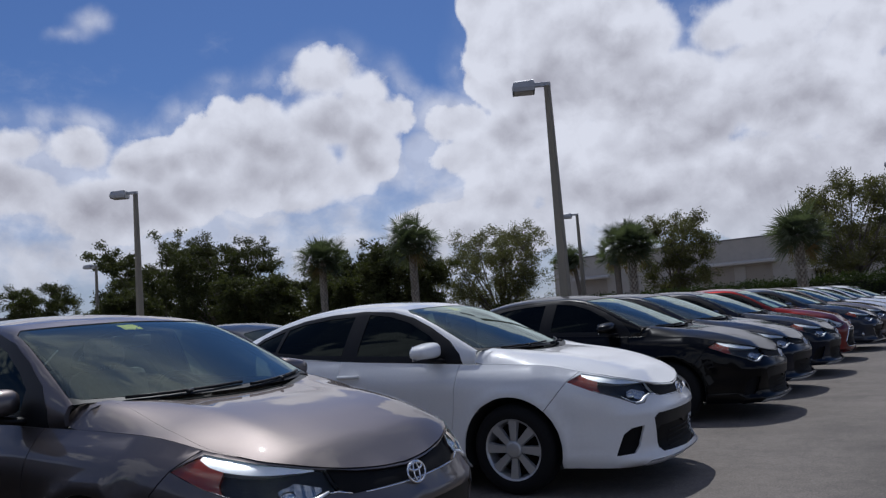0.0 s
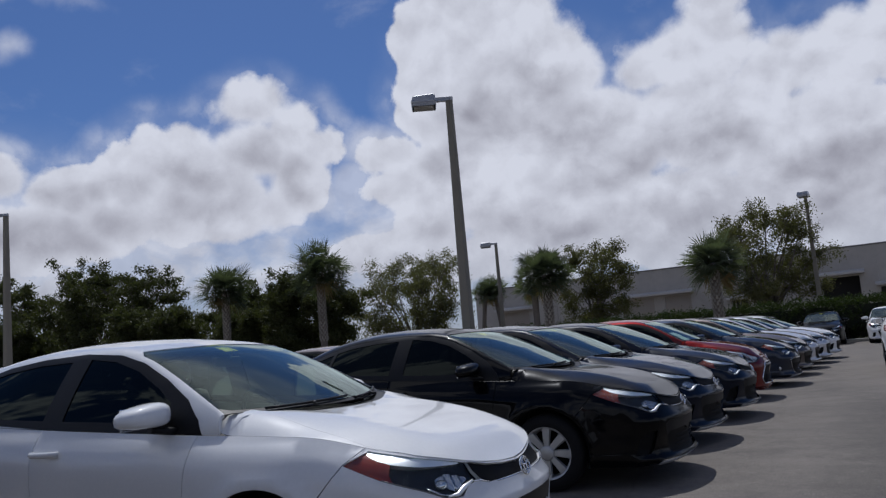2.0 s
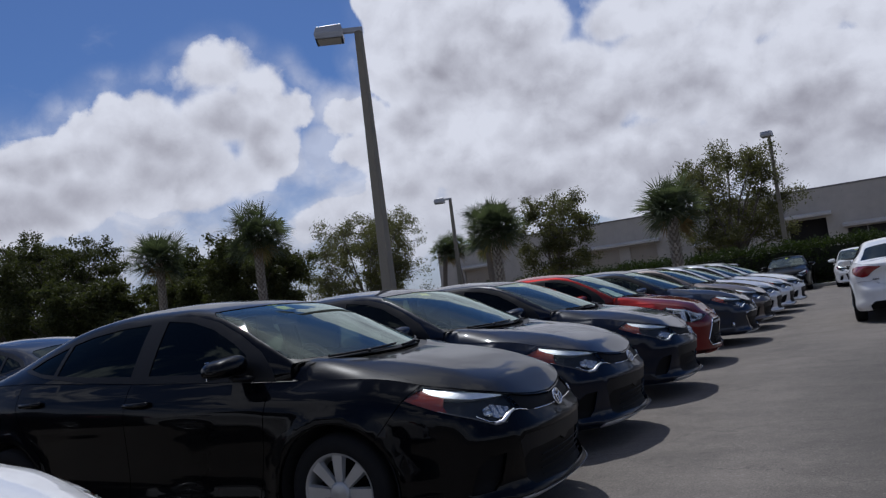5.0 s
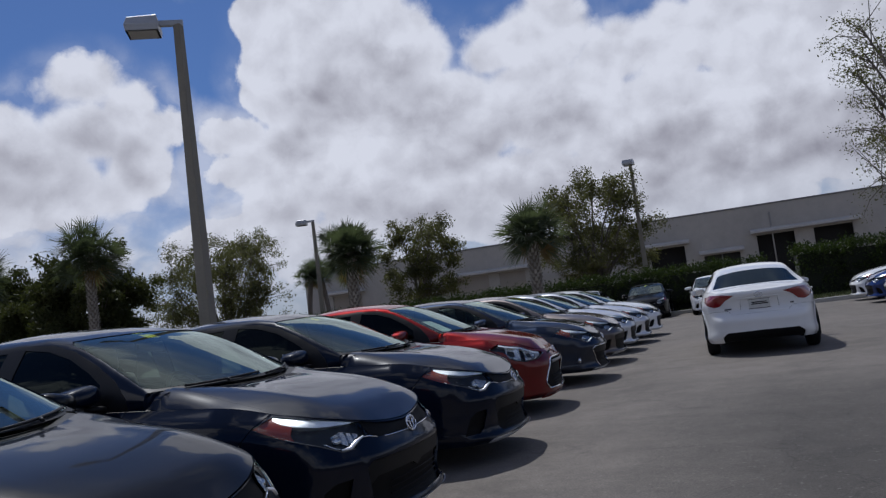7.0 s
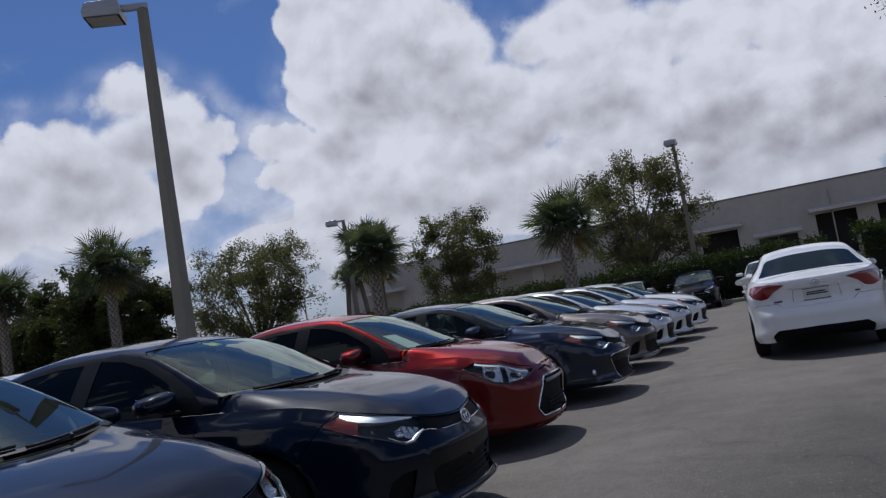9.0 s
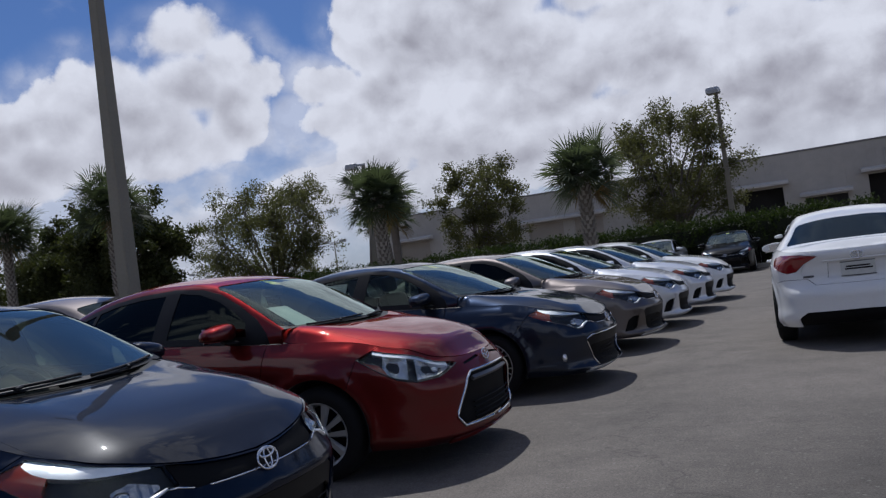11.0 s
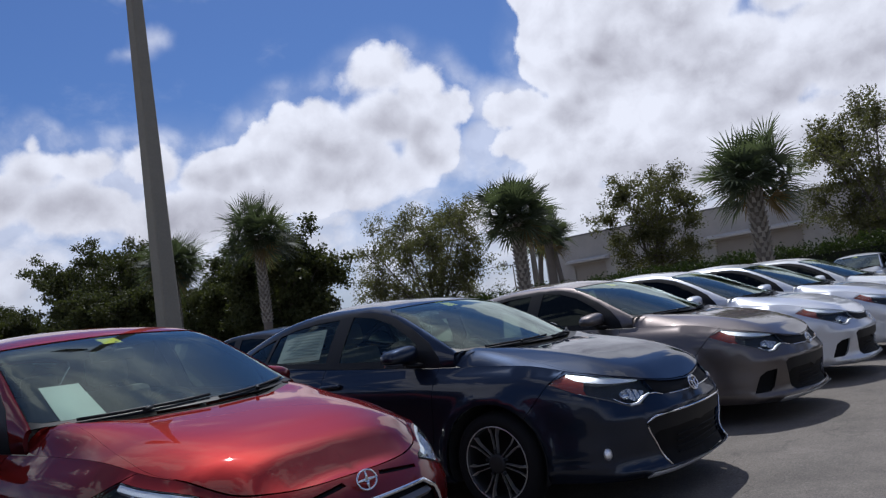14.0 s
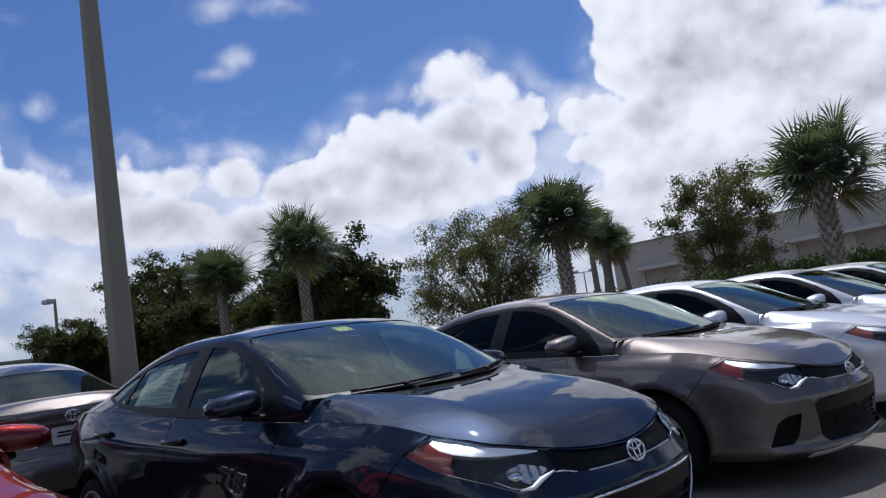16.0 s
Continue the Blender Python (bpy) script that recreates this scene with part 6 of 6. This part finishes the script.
def windscreen_paper(root, S, p, v0, v1, dp, material, name, label, lines=0):
    """A sheet behind the windscreen."""
    def at(k, j):
        q = S.house(np.array([[p * S.sx - dp * k, v0 + (v1 - v0) * j]]))[0]
        return Vector(q) + Vector((-0.012, 0, -0.012))
    bm = bmesh.new()
    grid = [[bm.verts.new(at(k / 3, j / 4)) for j in range(5)] for k in range(4)]
    for a, b in zip(grid, grid[1:]):
        for i in range(4):
            bm.faces.new((a[i], a[i + 1], b[i + 1], b[i]))
    ob = part(name, bm, material, root, label)
    md = ob.modifiers.new("thickness", "SOLIDIFY")
    md.thickness = 0.002
    if lines:
        bm = bmesh.new()
        for i in range(lines):
            a = (i + 1) / (lines + 1)
            for j0, j1 in ((0.12, 0.5 + 0.3 * ((i * 37) % 10) / 10),):
                e = 0.18 / lines
                vs = [at(a - e, j0), at(a - e, j1), at(a + e, j1), at(a + e, j0)]
                bm.faces.new([bm.verts.new(v + Vector((0.003, 0, 0.003))) for v in vs])
        part("printed_lines", bm, PRINT, ob)
    return ob

# ======================================================================= parked cars
COROLLA = Shape()
SMALL = Shape(0.94, 0.957, 1.015, top_front=[(0.0, 0.700), (0.36, 0.708), (0.55, 0.735)],
              nose=[(0.17, 0.06), (0.2, 0.01), (0.25, 0.0), (0.4, 0.0), (0.58, 0.0), (0.62, 0.02), (0.68, 0.06), (0.72, 0.10), (0.78, 0.13)],
              hood=[(0.0, 0.68), (-0.08, 0.725), (-0.2, 0.81), (-0.4, 0.885), (-0.7, 0.955), (-1.0, 1.0), (-1.3, 1.02)], rib=0.002)
ROW = "cars parked in a row"
first = saloon("plain", COROLLA, PAINT_WHITE, GLASS_TINT, "white saloon car with silver wheel covers", ROW)
sport = saloon("sport", COROLLA, PAINT_SLATE, GLASS_LIGHT, "slate-blue saloon car with dark alloy wheels", ROW)
small = saloon("hatch", SMALL, PAINT_RED, GLASS_TINT, "metallic red saloon car with a chrome-framed grille", ROW)
for car, shape in ((first, COROLLA), (sport, COROLLA), (small, SMALL)):
    windscreen_paper(car, shape, -1.93, -0.07, 0.035, 0.075, STICKER, "sticker", "small yellow windscreen sticker")
windscreen_paper(small, SMALL, -1.34, -0.50, -0.36, 0.24, PAPER, "placard", "white paper placard inside the windscreen")


def window_sheet(root, S, x0, x1, z0, z1, name, label):
    """A price sheet stuck inside a side window."""
    bm = bmesh.new()
    P = lambda x, z, d: Vector(S.house(np.array([[x, S.v_of(x, z)]]))[0] * (1, -1, 1)) + Vector((0, d, 0))
    bm.faces.new([bm.verts.new(P(x, z, 0.010)) for x, z in ((x0, z0), (x1, z0), (x1, z1), (x0, z1))])
    ob = part(name, bm, PAPER, root, label)
    md = ob.modifiers.new("thickness", "SOLIDIFY")
    md.thickness = 0.002
    bm = bmesh.new()
    rng = random.Random(5)
    for k in range(9):
        z = z1 - (z1 - z0) * (k + 0.7) / 10
        a, b = x1 - (x1 - x0) * 0.08, x1 - (x1 - x0) * rng.uniform(0.4, 0.9)
        e = (z1 - z0) * 0.018
        bm.faces.new([bm.verts.new(P(x, q, 0.0075)) for x, q in ((b, z - e), (a, z - e), (a, z + e), (b, z + e))])
    part("printed_lines", bm, PRINT, ob)


window_sheet(sport, COROLLA, -3.12, -2.62, 1.065, 1.285, "price_sheet", "white price sheet inside the rear window")


def place(ob, x, y, turn=0.0):
    ob.matrix_world = pose(x, y, 0, 0, 0, turn)


def another(x, y, turn, colour, label, group=ROW, base=None):
    """A further car of the same make in its own paint."""
    base = base or first
    old = PAINT_WHITE if base is first else PAINT_SLATE
    ob = tagged(copy_thing(base, pose(x, y, 0, 0, 0, turn)), label, "car", group)
    for o in ob.children_recursive:
        if o.type == "MESH" and o.data.materials and o.data.materials[0] == old:
            o.material_slots[0].link = "OBJECT"
            o.material_slots[0].material = colour
    return ob


another(-0.08, 0.98, 1.5, PAINT_TAUPE, "taupe metallic saloon car with a clear windscreen")
# out of view: a car added to darken the taupe car's near side
another(-0.25, -1.58, 0, PAINT_BLACK, "unseen black saloon car added beside the taupe car")
place(first, 0.02, 4.10, 3.5)
another(0.05, 7.46, 1.0, PAINT_BLACK, "black saloon car with silver wheel covers")
another(-0.05, 9.50, -2.5, PAINT_BLUE_BLACK, "blue-black saloon car with tinted windows")
another(0.0, 11.85, 0, PAINT_BLUE_BLACK, "glossy blue-black saloon car beside a red car")
place(small, -0.14, 14.48, 1.5)
place(sport, 0.08, 17.13)
another(0.08, 19.75, -2.5, PAINT_TAUPE, "taupe metallic saloon car beside a slate-blue car")
another(0.10, 22.1, 1.0, PAINT_SILVER, "silver saloon car with dark tinted windows")
another(0.22, 24.3, 0, PAINT_SILVER, "pale silver saloon car in the row")
another(0.35, 26.6, 0, PAINT_WHITE, "white saloon car at the end of the row")
another(2.36, 22.9, 90, PAINT_WHITE, "white saloon car standing in the aisle, seen from behind", "cars in the aisle")
# the row behind, tail to tail
BACK = "cars of the row behind"
for y, c, words in ((0.4, PAINT_SLATE, "slate-blue saloon car in the row behind"), (3.3, PAINT_BLACK, "black saloon car in the row behind"), (6.1, PAINT_BLUE_BLACK, "blue-black saloon car in the row behind"), (9.2, PAINT_SLATE, "slate-blue saloon car in the second row"), (12.0, PAINT_TAUPE, "taupe saloon car in the row behind"), (14.6, PAINT_SILVER, "silver saloon car in the row behind"), (16.75, PAINT_TAUPE, "tall taupe saloon car beside a lamp post"), (19.8, PAINT_BLACK, "black saloon car behind the lamp post"), (22.4, PAINT_WHITE, "white saloon car in the row behind"), (25.0, PAINT_BLUE, "blue saloon car in the row behind")):
    ob = another(-9.85, y, 180, c, words, BACK)
    if c is PAINT_TAUPE and y > 16:
        ob.scale = (1.0, 1.02, 1.09)
FAR = "cars before the hedge"
another(-0.85, 36.9, -90, PAINT_BLACK, "black saloon car facing the aisle before a hedge", FAR)
another(-3.45, 37.0, -90, PAINT_SILVER, "silver saloon car parked before a hedge", FAR)
another(1.75, 36.0, -90, PAINT_WHITE, "white saloon car facing the aisle before a hedge", FAR)
SIDE = "cars across the aisle"
for y, c, words in ((33.4, PAINT_WHITE, "white saloon car across the aisle near grass"), (30.7, PAINT_BLUE, "blue saloon car across the aisle"), (28.0, PAINT_SILVER, "silver saloon car across the aisle")):
    another(5.9, y, 180, c, words, SIDE)
